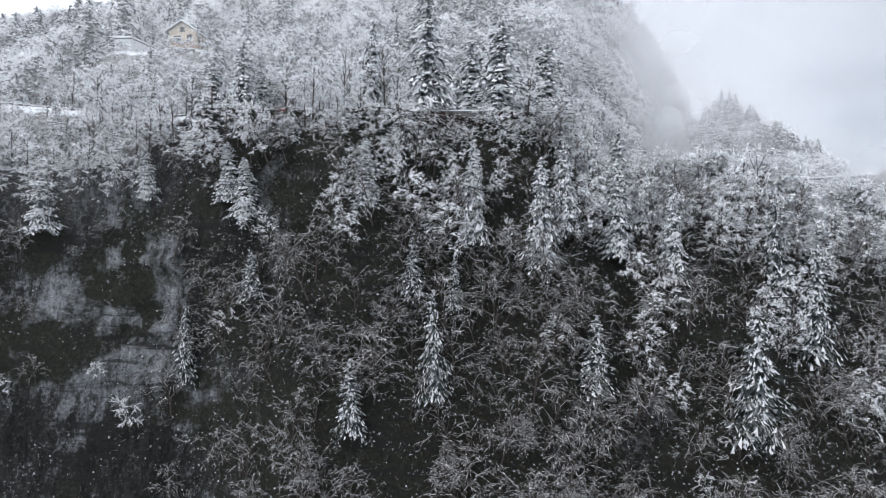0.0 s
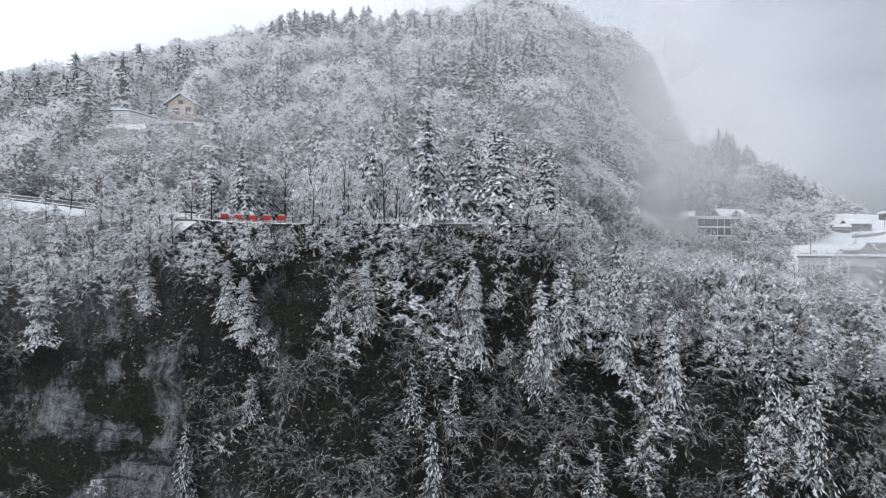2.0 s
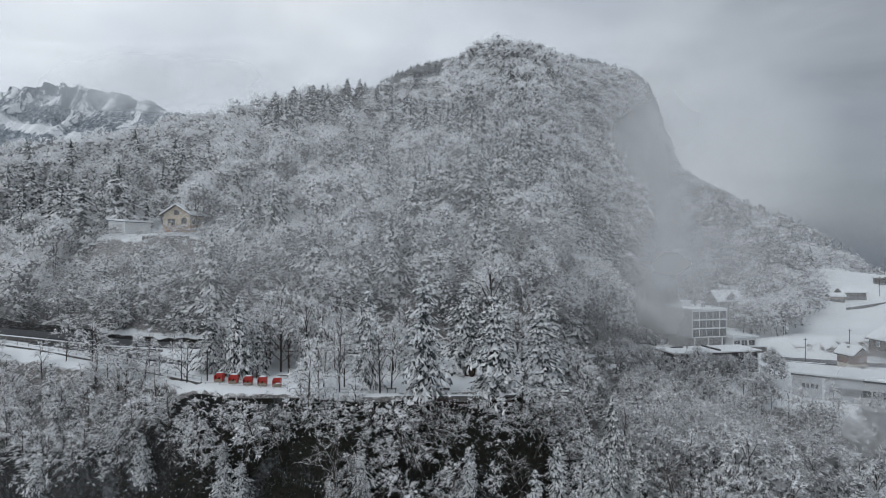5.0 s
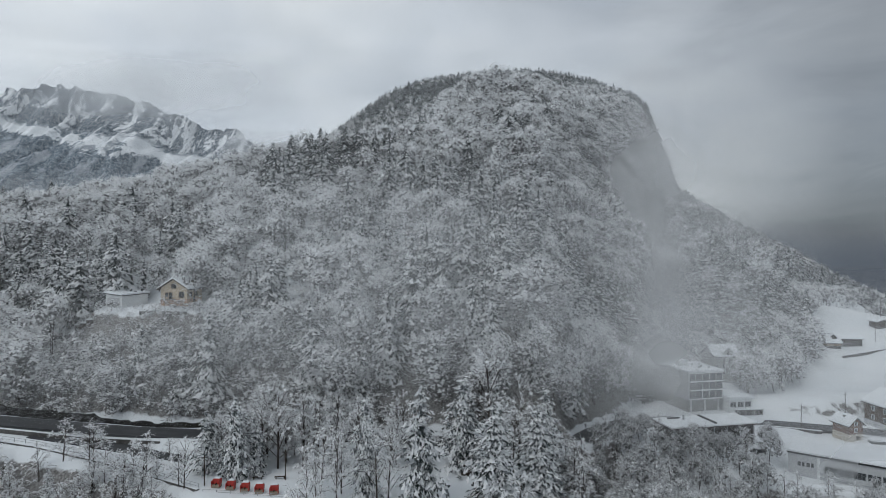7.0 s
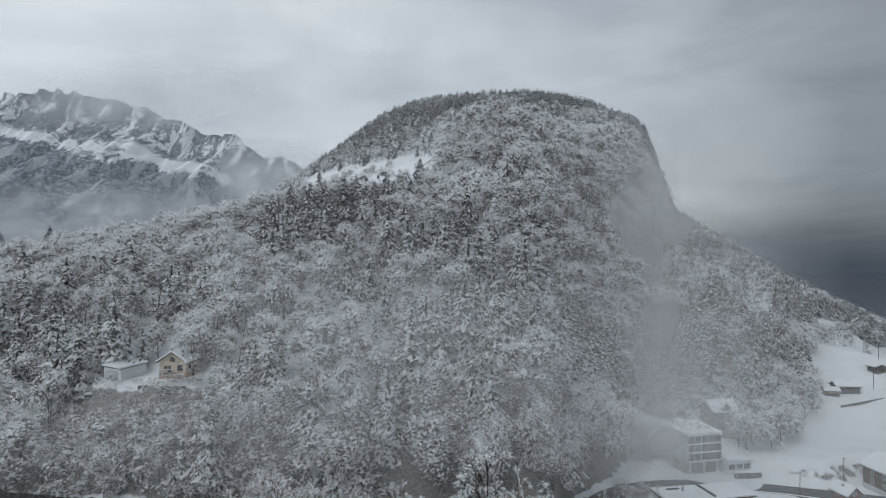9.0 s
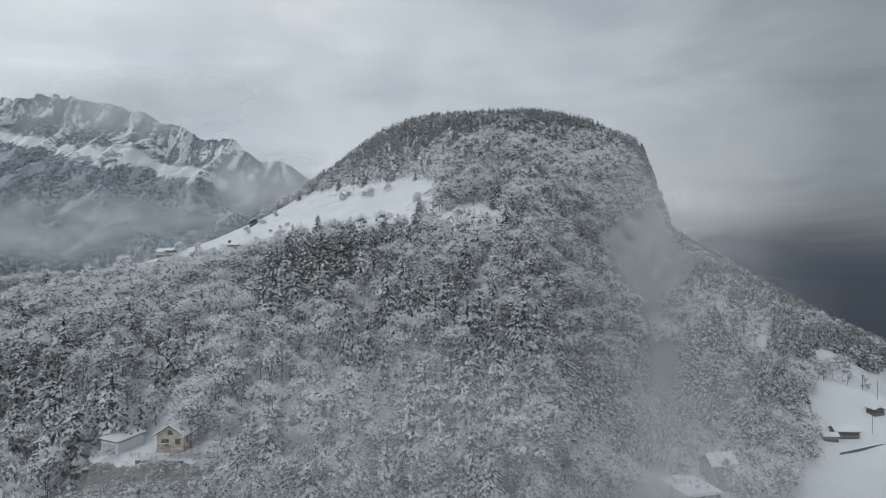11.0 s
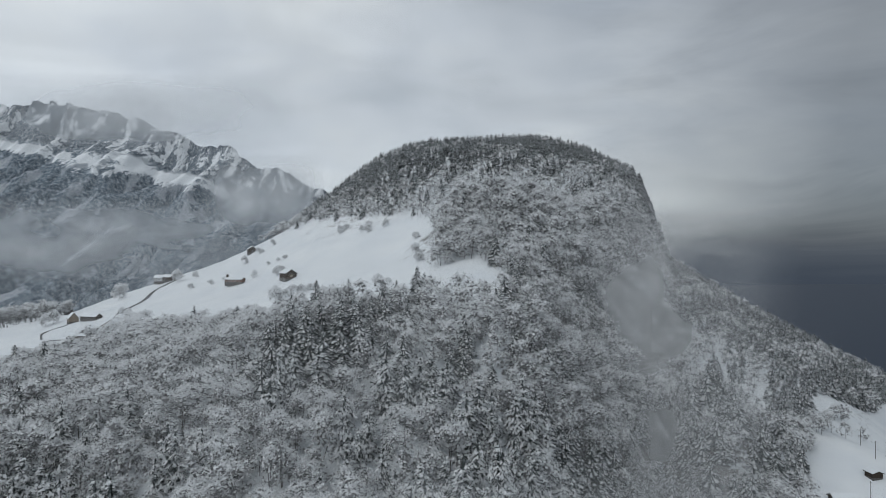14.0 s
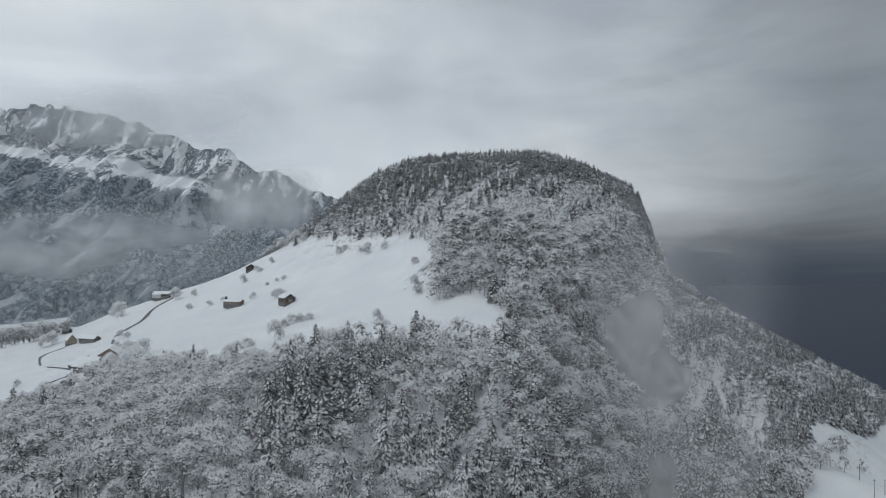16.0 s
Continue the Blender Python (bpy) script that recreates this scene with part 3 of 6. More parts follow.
def ribbon(name, road, half, lift, mat, label, category, offset=0.0, dense=4.0):
    """A road, verge or path that follows its middle line over the land."""
    pts = []
    for (ax, ay, az), (bx, by, bz) in zip(road, road[1:]):
        n = max(1, int(math.hypot(bx - ax, by - ay) / dense))
        pts.extend(((ax + (bx - ax) * i / n), (ay + (by - ay) * i / n), az + (bz - az) * i / n) for i in range(n))
    pts.append(road[-1])
    for _ in range(6):
        pts = [pts[0]] + [tuple((a[k] + 2 * b[k] + c[k]) / 4 for k in range(3)) for a, b, c in zip(pts, pts[1:], pts[2:])] + [pts[-1]]
    g = Geo()
    rows = []
    for i, (x, y, z) in enumerate(pts):
        a, b = pts[max(0, i - 1)], pts[min(len(pts) - 1, i + 1)]
        d = Vector((b[0] - a[0], b[1] - a[1], 0)).normalized()
        nx, ny = -d.y, d.x
        rows.append([(x + nx * (offset + s), y + ny * (offset + s), z + lift + dz) for s, dz in ((-half, -0.5), (-half, 0), (half, 0), (half, -0.5))])
    for r, s in zip(rows, rows[1:]):
        for k in range(3):
            g.face([r[k], s[k], s[k + 1], r[k + 1]])
    return tagged(part(name, g, mat), label, category, kind="structure")


ribbon("road", ROADS["pass"], 3.3, 0.22, ASPHALT, "wet dark asphalt road cleared of snow", "road", -0.4)
ribbon("road", ROADS["village"], 3.3, 0.16, ASPHALT, "wet dark asphalt road bending past the buildings", "road")
lane = [(x, y, spot(x, y)) for x, y in ((-240, 466), (-264, 514), (-286, 560), (-301, 598), (-303, 614), (-297, 622), (-295, 634), (-308, 680), (-309, 705), (-309, 734), (-303, 762))]
ribbon("road", lane, 1.6, 0.35, ASPHALT, "narrow cleared farm lane across the snowy meadow", "road", dense=6)
for foot in (((-344, 586), (-356, 566), (-336, 535), (-318, 506), (-297, 483), (-275, 462), (-256, 443), (-244, 424), (-238, 410)), ((-242, 412), (-250, 402), (-240, 380), (-226, 352), (-212, 330))):
    ribbon("path", [(x, y, spot(x, y)) for x, y in foot], 0.8, 0.3, ASPHALT, "trodden farm path across the lower meadow", "path", dense=6)
ribbon("road", [(x, y, spot(x, y)) for x, y in ((-88, 134.0), (-79, 133.4), (-70, 132.4), (-61, 131.2), (-53, 129.8))], 2.1, 0.2, ASPHALT, "wet slip road below the pass road", "road")


def rock_cut():
    """The bare bank where the road is cut into the slope: broken rock and soil, with snow on its steps."""
    n, m = 150, 7
    verts, faces = [], []
    for i in range(n):
        x = -150 + 132 * i / (n - 1)
        y0 = float(np.interp(x, [-150, -99, -67, -27, 2], [136, 139, 141, 144, 142])) + 3.6
        tall = 0.9 + 1.3 * abs(noise.noise(Vector((x * 0.09, 3, 0)))) + 0.8 * step(-75, -100, x)
        for j in range(m):
            v = j / (m - 1)
            d = noise.fractal(Vector((x * 0.5, v * 3, 1)), 1, 2, 3)
            y = y0 + 3.2 * v + 0.5 * d
            verts.append((x, y, spot(x, y0) + tall * math.sin(1.7 * v) - 0.3 + 0.35 * d * (v > 0) - (1.8 * max(0, v - 0.8) * 5) * 0.5))
    for i in range(n - 1):
        for j in range(m - 1):
            k = i * m + j
            faces += [(k, k + m, k + m + 1), (k, k + m + 1, k + 1)]
    return tri_mesh("rock_cut", np.array(verts), np.array(faces), [ROCK], np.zeros(len(faces)))


tagged(new("rock_cut", rock_cut()), "dark broken rock bank beside the road with snow patches", "bank", kind="structure")


# ---- trees ----


def scraps(centres, dirs, length, width, rng, droop=0.0, flat=0.0, jitter=0.33):
    """Thin triangles that start at the centres and point along dirs; flat: how far they lie like snow on a branch."""
    n = len(centres)
    d = dirs + rng.normal(0, jitter, (n, 3))
    d[:, 2] -= droop
    d /= np.linalg.norm(d, axis=1, keepdims=True) + 1e-9
    up = np.array([0, 0, 1.0]) * flat + rng.normal(0, 1, (n, 3)) * (1.05 - flat)
    side = np.cross(d, up)
    side /= np.linalg.norm(side, axis=1, keepdims=True) + 1e-9
    ln = length * rng.uniform(0.55, 1.3, (n, 1))
    w = width * rng.uniform(0.6, 1.4, (n, 1))
    a, b, c = centres - side * w / 2, centres + side * w / 2, centres + d * ln
    return np.stack([a, b, c], 1).reshape(-1, 3)


def tube_tris(p, q, rp, rq, sides=5):
    g = Geo().tube(p, q, rp, rq, sides)
    tris = []
    for f in g.f:
        tris.extend((f[0], f[k], f[k + 1]) for k in range(1, len(f) - 1))
    return np.array(g.v, float), np.array(tris)


class Tree:
    """A tree as arrays: wood (trunk and limbs) and crown."""

    def __init__(self):
        self.wv, self.wt, self.cv, self.cm = [], [], [], []
        self.n = 0

    def wood(self, p, q, rp, rq, sides=5):
        v, t = tube_tris(p, q, rp, rq, sides)
        self.wv.append(v)
        self.wt.append(t + self.n)
        self.n += len(v)

    def crown(self, v, slot):
        self.cv.append(v)
        self.cm.append(np.full(len(v) // 3, slot))

    def arrays(self):
        wv, wt = np.concatenate(self.wv), np.concatenate(self.wt)
        cv, cm = np.concatenate(self.cv), np.concatenate(self.cm)
        return wv, wt, cv, cm


def scale_tris(c, n, size, rng):
    """Small ragged triangles at the centres c, square to the directions n."""
    k = len(c)
    n = n / (np.linalg.norm(n, axis=1, keepdims=True) + 1e-9)
    u = np.cross(n, rng.normal(0, 1, (k, 3)))
    u /= np.linalg.norm(u, axis=1, keepdims=True) + 1e-9
    w = np.cross(n, u)
    s = size * rng.uniform(0.55, 1.3, (k, 1))
    return np.stack([c + u * s * rng.uniform(0.5, 1.0, (k, 1)), c - u * s * 0.45 + w * s * rng.uniform(0.35, 0.75, (k, 1)), c - u * s * 0.45 - w * s * rng.uniform(0.35, 0.75, (k, 1))], 1)


def far_spruce(rng, h=18.0, r=3.3, tiers=11, petals=6, white=0.75, low=0.05):
    """A spruce seen from afar: tiers of drooping dark boughs, most of them carrying a pad of snow."""
    t = Tree()
    t.wood((0, 0, -1), (0, 0, h * 0.92), 0.014 * h, 0.03, 3)
    dark, snow = [], []
    drop = h / tiers
    for k in range(tiers):
        u = low + (0.96 - low) * (k + rng.uniform(-0.2, 0.2)) / (tiers - 0.5)
        reach = r * min(1.0, 1.08 * max(0.0, 1 - u) ** 0.75) + 0.12
        turn = rng.uniform(0, 6)
        for p in range(petals):
            a = turn + 6.283 * (p + rng.uniform(-0.25, 0.25)) / petals
            rr = reach * rng.uniform(0.5, 1.3)
            half = 2.3 / petals * rng.uniform(0.7, 1.4)
            z = u * h + drop * rng.uniform(-0.6, 0.6)
            sag = 0.6 * rr * rng.uniform(0.7, 1.3)
            top = (0, 0, z + drop * 0.75)
            dark.append([top, (math.cos(a - half) * rr, math.sin(a - half) * rr, z - sag), (math.cos(a + half) * rr, math.sin(a + half) * rr, z - sag)])
            if rng.uniform() < white:
                f, q, lift = half * rng.uniform(0.4, 0.85), rr * rng.uniform(0.85, 1.05), drop * 0.2
                i = rng.uniform(0.1, 0.35)
                snow.append([(math.cos(a) * q * i, math.sin(a) * q * i, z + drop * 0.75 * (1 - i) - sag * i + lift), (math.cos(a - f) * q, math.sin(a - f) * q, z - sag * 0.9 + lift),
                             (math.cos(a + f) * q, math.sin(a + f) * q, z - sag * 0.9 + lift)])
    t.crown(np.array(dark).reshape(-1, 3), 0)
    t.crown(np.array(snow).reshape(-1, 3), 1)
    return t


def spruce(rng, h=20.0, r=3.6, tiers=20, arms=7, hang=5, pads=3, low=0.08, sides=6, snow=0.8, taper=0.72, fine=1.0, core=0.3, bulk=1.0):
    """Spruce: whorls of drooping arms with dark needles hanging below and pads of snow lying along them."""
    t = Tree()
    t.wood((0, 0, -1.0), (0, 0, h * 0.96), 0.015 * h, 0.02, sides)
    lean = rng.uniform(0.65, 1.3, 16)
    base, ang, reach, slope = [], [], [], []
    body = []
    for k in range(tiers):
        u = low + (0.96 - low) * k / tiers
        q = core * r * min(1.0, 1.1 * (1 - u) ** taper) * rng.uniform(0.7, 1.25, 6)
        turn = rng.uniform(0, 6)
        for a in range(5):
            a0, a1 = turn + 1.257 * a, turn + 1.257 * (a + 1)
            body.append([(0, 0, u * h + h / tiers * 1.2), (math.cos(a0) * q[a], math.sin(a0) * q[a], u * h - 0.5 * q[a]), (math.cos(a1) * q[a + 1], math.sin(a1) * q[a + 1], u * h - 0.5 * q[a + 1])])
    t.crown(np.array(body).reshape(-1, 3), 0)
    for k in range(tiers):
        for a in range(max(4, int(arms * (1 - 0.35 * k / tiers)))):
            u = low + (0.985 - low) * (k + rng.uniform(-0.5, 0.5)) / tiers
            u = min(max(u, low * 0.7), 0.985)
            if rng.uniform() < 0.1:
                continue
            phi = 6.283 * (a + rng.uniform(-0.4, 0.4)) / arms + k * 1.3
            base.append(u * h)
            ang.append(phi)
            reach.append((r * min(1.0, 1.1 * (1 - u) ** taper) * lean[int(phi * 2.5 + k * 0.5) % 16] * rng.uniform(0.55, 1.15)) + 0.15)
            slope.append(0.4 + 0.6 * (1 - u) * rng.uniform(0.5, 1.3))
    base, ang, reach, slope = (np.array(v) for v in (base, ang, reach, slope))
    n = len(base)
    out = np.stack([np.cos(ang), np.sin(ang), 0 * ang], 1)
    across = np.stack([-np.sin(ang), np.cos(ang), 0 * ang], 1)

    def on(k, s):
        z = base[k] - slope[k] * reach[k] * s + 0.22 * reach[k] * s * s
        return out[k] * (reach[k] * s)[:, None] + np.array([0, 0, 1.0]) * z[:, None]

    # needles hang from the arms
    k = np.repeat(np.arange(n), hang)
    s = rng.uniform(0.05, 1.0, len(k)) ** 0.8
    c = on(k, s)
    w = (0.14 + 0.13 * reach[k] * (1.15 - s))[:, None] * bulk
    side = across[k] * rng.choice([-1, 1], (len(k), 1)) + rng.normal(0, 0.25, (len(k), 3))
    tip = c + side * w * rng.uniform(0.6, 1.6, (len(k), 1)) + out[k] * w * rng.uniform(0.0, 1.0, (len(k), 1)) - np.array([0, 0, 1.0]) * w * rng.uniform(0.5, 1.5, (len(k), 1))
    t.crown(np.stack([c - out[k] * w * 0.55, c + out[k] * w * 0.55, tip], 1).reshape(-1, 3), 0)
    # snow lies on the outer half in broken pads
    k = np.repeat(np.arange(n), pads)
    k = k[rng.uniform(0, 1, len(k)) < snow]
    s = rng.uniform(0.3, 0.95, len(k))
    c, d = on(k, s), on(k, s + 0.1) - on(k, s)
    d /= np.linalg.norm(d, axis=1, keepdims=True)
    ln = (0.17 + 0.05 * reach[k])[:, None] * rng.uniform(0.4, 1.5, (len(k), 1)) * fine
    wd = (0.14 + 0.04 * reach[k])[:, None] * rng.uniform(0.5, 1.5, (len(k), 1)) * fine
    c = c + np.array([0, 0, 1.0]) * (0.05 + 0.03 * reach[k])[:, None] + across[k] * reach[k][:, None] * rng.normal(0, 0.2, (len(k), 1))
    d = d + across[k] * rng.normal(0, 0.5, (len(k), 1)) - np.array([0, 0, 1.0]) * rng.uniform(0, 0.7, (len(k), 1))
    drop = np.array([0, 0, 1.0]) * wd * rng.uniform(0.3, 1.3, (len(k), 1))
    a, b, l, q = c - d * ln, c + d * ln * 0.9 - drop * 0.6, c + across[k] * wd - drop, c - across[k] * wd - drop
    half = rng.uniform(0, 1, (len(k), 1)) < 0.5
    t.crown(np.stack([a, np.where(half, l, q), b], 1).reshape(-1, 3), 1)
    return t


def branchy(rng, h=14.0, r=4.6, boughs=16, branches=9, twigs=11, width=0.085, twig=0.8, low=0.15, sag=0.5, frost=0.75, snow=0.8, sides=5, clump=0.7, pad=1.0):
    """Leafless tree: boughs fork into branches and twigs; rime whitens the twigs, and snow lies along the upper side of the wood."""
    t = Tree()
    up = np.array([0, 0, 1.0])
    lean = rng.normal(0, 0.04 * h, 2)
    bole = np.array([lean[0] * 0.4, lean[1] * 0.4, h * 0.45])
    t.wood((0, 0, -0.9), bole, 0.012 * h + 0.04, 0.009 * h, sides)
    t.wood(bole, (lean[0], lean[1], h * 0.8), 0.009 * h, 0.03, sides)
    u = low + (0.76 - low) * ((np.arange(boughs) + rng.uniform(0, 1, boughs)) / boughs)
    az = 2.4 * np.arange(boughs) + rng.uniform(-0.6, 0.6, boughs)
    reach = r * rng.uniform(0.5, 1.1, boughs) * (1 - 0.45 * ((u - low) / (0.76 - low)) ** 1.5)
    rise = np.minimum(h * rng.uniform(0.12, 0.34, boughs), h * (1.0 - u))
    reach[-1], rise[-1] = 0.12 * r, h * 0.25
    p0 = np.stack([lean[0] * u, lean[1] * u, h * u], 1)
    out = np.stack([np.cos(az), np.sin(az), 0 * az], 1)
    p1 = p0 + out * reach[:, None] * 0.45 + up * (rise * 1.1)[:, None]
    p2 = p0 + out * reach[:, None] + up * (rise * (1 - sag * rng.uniform(0.2, 1.3, boughs)))[:, None]

    def on(k, s):
        s = s[:, None]
        return p0[k] * (1 - s) ** 2 + 2 * p1[k] * s * (1 - s) + p2[k] * s * s, 2 * (p1[k] - p0[k]) * (1 - s) + 2 * (p2[k] - p1[k]) * s

    def strip(a, b, wa, wb, flat=0.0):
        d = b - a
        side = np.cross(d, rng.normal(0, 1, d.shape) + up * flat)
        side /= np.linalg.norm(side, axis=1, keepdims=True) + 1e-9
        wa, wb = side * wa / 2, side * wb / 2
        return np.stack([a - wa, a + wa, b], 1)

    every = np.arange(boughs)
    for s0, s1, w in ((0.0, 0.5, 0.010), (0.5, 0.97, 0.006)):
        a, b = on(every, np.full(boughs, s0))[0], on(every, np.full(boughs, s1))[0]
        for i in range(boughs):
            t.wood(a[i], b[i], w * h * 0.55, w * h * 0.36, 3)
        if snow > 0:
            t.crown(strip(a + up * w * h * 0.5, b + up * w * h * 0.5, w * h * 1.0, w * h * 0.8, 1.0)[rng.uniform(0, 1, boughs) < snow].reshape(-1, 3), 0)
    # branches
    k = np.repeat(every, branches)
    m = len(k)
    s = rng.uniform(0.15, 1.0, m) ** 0.8
    a, tan = on(k, s)
    tan /= np.linalg.norm(tan, axis=1, keepdims=True) + 1e-9
    d = tan + rng.normal(0, 0.62, (m, 3)) + up * 0.15
    d /= np.linalg.norm(d, axis=1, keepdims=True)
    ln = (r * 0.42 * (1.25 - 0.75 * s) * rng.uniform(0.5, 1.3, m))[:, None]
    mid = a + d * ln * 0.4
    kink = d - up * sag * 0.5 + rng.normal(0, 0.38, (m, 3))
    far = mid + kink * ln * 0.32
    b = far + (kink - up * sag * 0.5 + rng.normal(0, 0.45, (m, 3))) * ln * 0.3
    w = width * 1.45
    t.crown(np.concatenate([strip(a, mid, w, w * 0.8), strip(mid, far, w * 0.8, w * 0.6), strip(far, b, w * 0.6, w * 0.35)]).reshape(-1, 3), 1)
    lay = rng.uniform(0, 1, m) < snow
    t.crown(np.concatenate([strip(a + up * w * 0.8, mid + up * w * 0.8, w * 1.3, w * 1.4, 1.0), strip(mid + up * w * 0.7, far + up * w * 0.6, w * 1.3, w, 1.0), strip(far + up * w * 0.6, b + up * w * 0.5, w, w * 0.6, 1.0)])[np.concatenate([lay, lay, lay])].reshape(-1, 3), 0)
    # clumps of snow caught where the twigs spread
    lay = rng.uniform(0, 1, m) < clump
    q = (mid + (far - mid) * rng.uniform(0, 1.6, (m, 1)))[lay] + up * 0.08
    t.crown(scale_tris(q, up + rng.normal(0, 0.45, q.shape) + d[lay] * 0.3, 0.03 * h * pad, rng).reshape(-1, 3), 0)
    # twigs
    k = np.repeat(np.arange(m), twigs)
    n = len(k)
    s = rng.uniform(0.1, 1.0, (n, 1))
    c = np.where(s < 0.4, a[k] + (mid - a)[k] * s * 2.5, np.where(s < 0.7, mid[k] + (far - mid)[k] * (s - 0.4) / 0.3, far[k] + (b - far)[k] * (s - 0.7) / 0.3))
    d = d[k] + rng.normal(0, 0.7, (n, 3)) - up * sag * 0.5 * rng.uniform(0, 1.2, (n, 1))
    d /= np.linalg.norm(d, axis=1, keepdims=True)
    tip = c + d * twig * rng.uniform(0.5, 1.4, (n, 1)) - up * 0.12 * twig
    side = np.cross(d, rng.normal(0, 1, (n, 3)) + up * 0.8)
    side /= np.linalg.norm(side, axis=1, keepdims=True) + 1e-9
    w = side * width * rng.uniform(0.55, 1.15, (n, 1)) * 0.5
    tri = np.stack([c - w, c + w, tip], 1)
    shade = rng.normal(0, 0.8, n) + 0.9 * (c[:, 2] / h - 0.55) + 0.5 * np.linalg.norm(c[:, :2], axis=1) / r
    white = shade > np.quantile(shade, 1 - frost)
    t.crown(tri[white].reshape(-1, 3), 0)
    t.crown(tri[~white].reshape(-1, 3), 1)
    return t


def billow(rng, h=13.0, r=4.4, lobes=13, per=34, size=0.6, low=0.1, cover=0.72, fringe=0.25, squat=1.0, stems=2):
    """A rimed broadleaved crown seen from some way off: rounded clumps of twigs, white outside; darker twigs within and
    below paint in the crown's shade.
    """
    t = Tree()
    lean = rng.normal(0, 0.03 * h, 2)
    for _ in range(stems):
        foot = rng.normal(0, 0.06 * r, 2) if stems > 1 else (0, 0)
        t.wood((foot[0], foot[1], -0.9), (lean[0] + rng.normal(0, 0.15 * r), lean[1] + rng.normal(0, 0.15 * r), h * 0.6), 0.011 * h, 0.05, 3)
    d = rng.normal(0, 1, (lobes, 3))
    d /= np.linalg.norm(d, axis=1, keepdims=True)
    d[:, 2] = np.where(d[:, 2] < -0.75, -d[:, 2], d[:, 2])
    d[0] = (0.1, 0.1, 0.98)
    mid, hh = h * (1 + low) / 2, h * (1 - low) / 2
    # an egg, widest below its middle, that bulges to one side
    wide = np.where(d[:, 2] > 0, 1 - 0.3 * d[:, 2] ** 2, 1.0) * (1 + 0.22 * np.sin(np.arctan2(d[:, 1], d[:, 0]) * 2 + rng.uniform(0, 6)))
    far = rng.uniform(0.5, 0.78, lobes) * wide
    c = d * far[:, None] * np.array([r, r, hh]) + np.array([lean[0], lean[1], mid])
    size_l = rng.uniform(0.30, 0.5, lobes) * r
    tall = np.array([1.0, 1.0, 1.12 * squat])
    # darker twigs inside: the shade of the crown's interior put into colour
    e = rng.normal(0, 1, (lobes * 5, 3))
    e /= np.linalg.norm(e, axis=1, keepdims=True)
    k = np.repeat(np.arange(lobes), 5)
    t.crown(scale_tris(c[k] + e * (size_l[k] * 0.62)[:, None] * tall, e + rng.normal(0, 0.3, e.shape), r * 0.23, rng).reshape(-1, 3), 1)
    # the rimed outside
    k = np.repeat(np.arange(lobes), per)
    n = len(k)
    e = rng.normal(0, 1, (n, 3)) + d[k] * 0.75 + np.array([0, 0, 0.3])
    e /= np.linalg.norm(e, axis=1, keepdims=True)
    p = c[k] + e * (size_l[k] * rng.uniform(0.82, 1.12, n))[:, None] * tall
    tri = scale_tris(p, e + rng.normal(0, 0.22, e.shape), size, rng)
    # loose twig ends that feather the outline
    loose = rng.uniform(0, 1, n) < fringe
    q = np.cross(e, rng.normal(0, 1, (n, 3)))
    q /= np.linalg.norm(q, axis=1, keepdims=True) + 1e-9
    tip = p + (e + rng.normal(0, 0.35, e.shape)) * size * rng.uniform(0.8, 1.9, (n, 1))
    tri[loose] = np.stack([p - q * size * 0.22, p + q * size * 0.22, tip], 1)[loose]
    # rime thins towards the underside; the dark tone there also paints in shade
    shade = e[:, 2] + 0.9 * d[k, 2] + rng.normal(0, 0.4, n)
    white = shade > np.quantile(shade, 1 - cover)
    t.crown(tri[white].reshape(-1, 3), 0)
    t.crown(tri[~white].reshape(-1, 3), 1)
    return t


def tree_kind(tree, name, mats, label, category):
    """One tree with its trunk and its crown; copies share the meshes."""
    wv, wt, cv, cm = tree.arrays()
    ob = new(name)
    tagged(ob, label, category)
    tr = new("trunk", tri_mesh("trunk", wv, wt, [BARK], np.zeros(len(wt))))
    cr = new("crown", tri_mesh("crown", cv, np.arange(len(cv)).reshape(-1, 3), mats, cm))
    tr.parent = cr.parent = ob
    return ob


def kinds(make, count, name, mats, label, category):
    return [tree_kind(make(np.random.default_rng(100 * len(name) + i)), name, mats, label, category) for i in range(count)]


SPRUCE = kinds(lambda g: spruce(g, 20, 4.3, 25, 10, 8, 12, 0.06, 4, 0.9, 0.6, 1.15, 0.24, 1.5), 5, "spruce", [RIMED_NEEDLE, FRESH], "tall dark spruce loaded with fresh snow", "tree")
DUSTED = kinds(lambda g: spruce(g, 20, 4.2, 24, 9, 8, 6, 0.05, 4, 0.75, 0.65, 1.1, 0.24, 1.4), 3, "spruce", [DARK_NEEDLE, FRESH], "dark spruce dusted with snow on the cliff face", "tree")
FROSTED = kinds(lambda g: branchy(g, 14, 4.7, 16, 8, 10, 0.088, 0.58, 0.07, 0.5, 0.92, 0.97, 3, 0.98, 1.1), 6, "frosted_tree", [FROST, BARE], "leafless deciduous tree white with frost and snow", "tree")
BARE_TREE = kinds(lambda g: branchy(g, 12, 5.2, 14, 7, 9, 0.068, 0.55, 0.12, 0.6, 0.5, 0.92, 3, 0.7, 0.7), 6, "bare_tree", [THIN_FROST, BARE], "bare dark tree dusted with snow on the cliff", "tree")
BUSH = kinds(lambda g: branchy(g, 5, 2.8, 11, 6, 9, 0.07, 0.42, 0.04, 0.4, 0.82, 0.85, 4), 3, "frosted_bush", [FROST, BARE], "low leafless bush covered in frost", "bush")
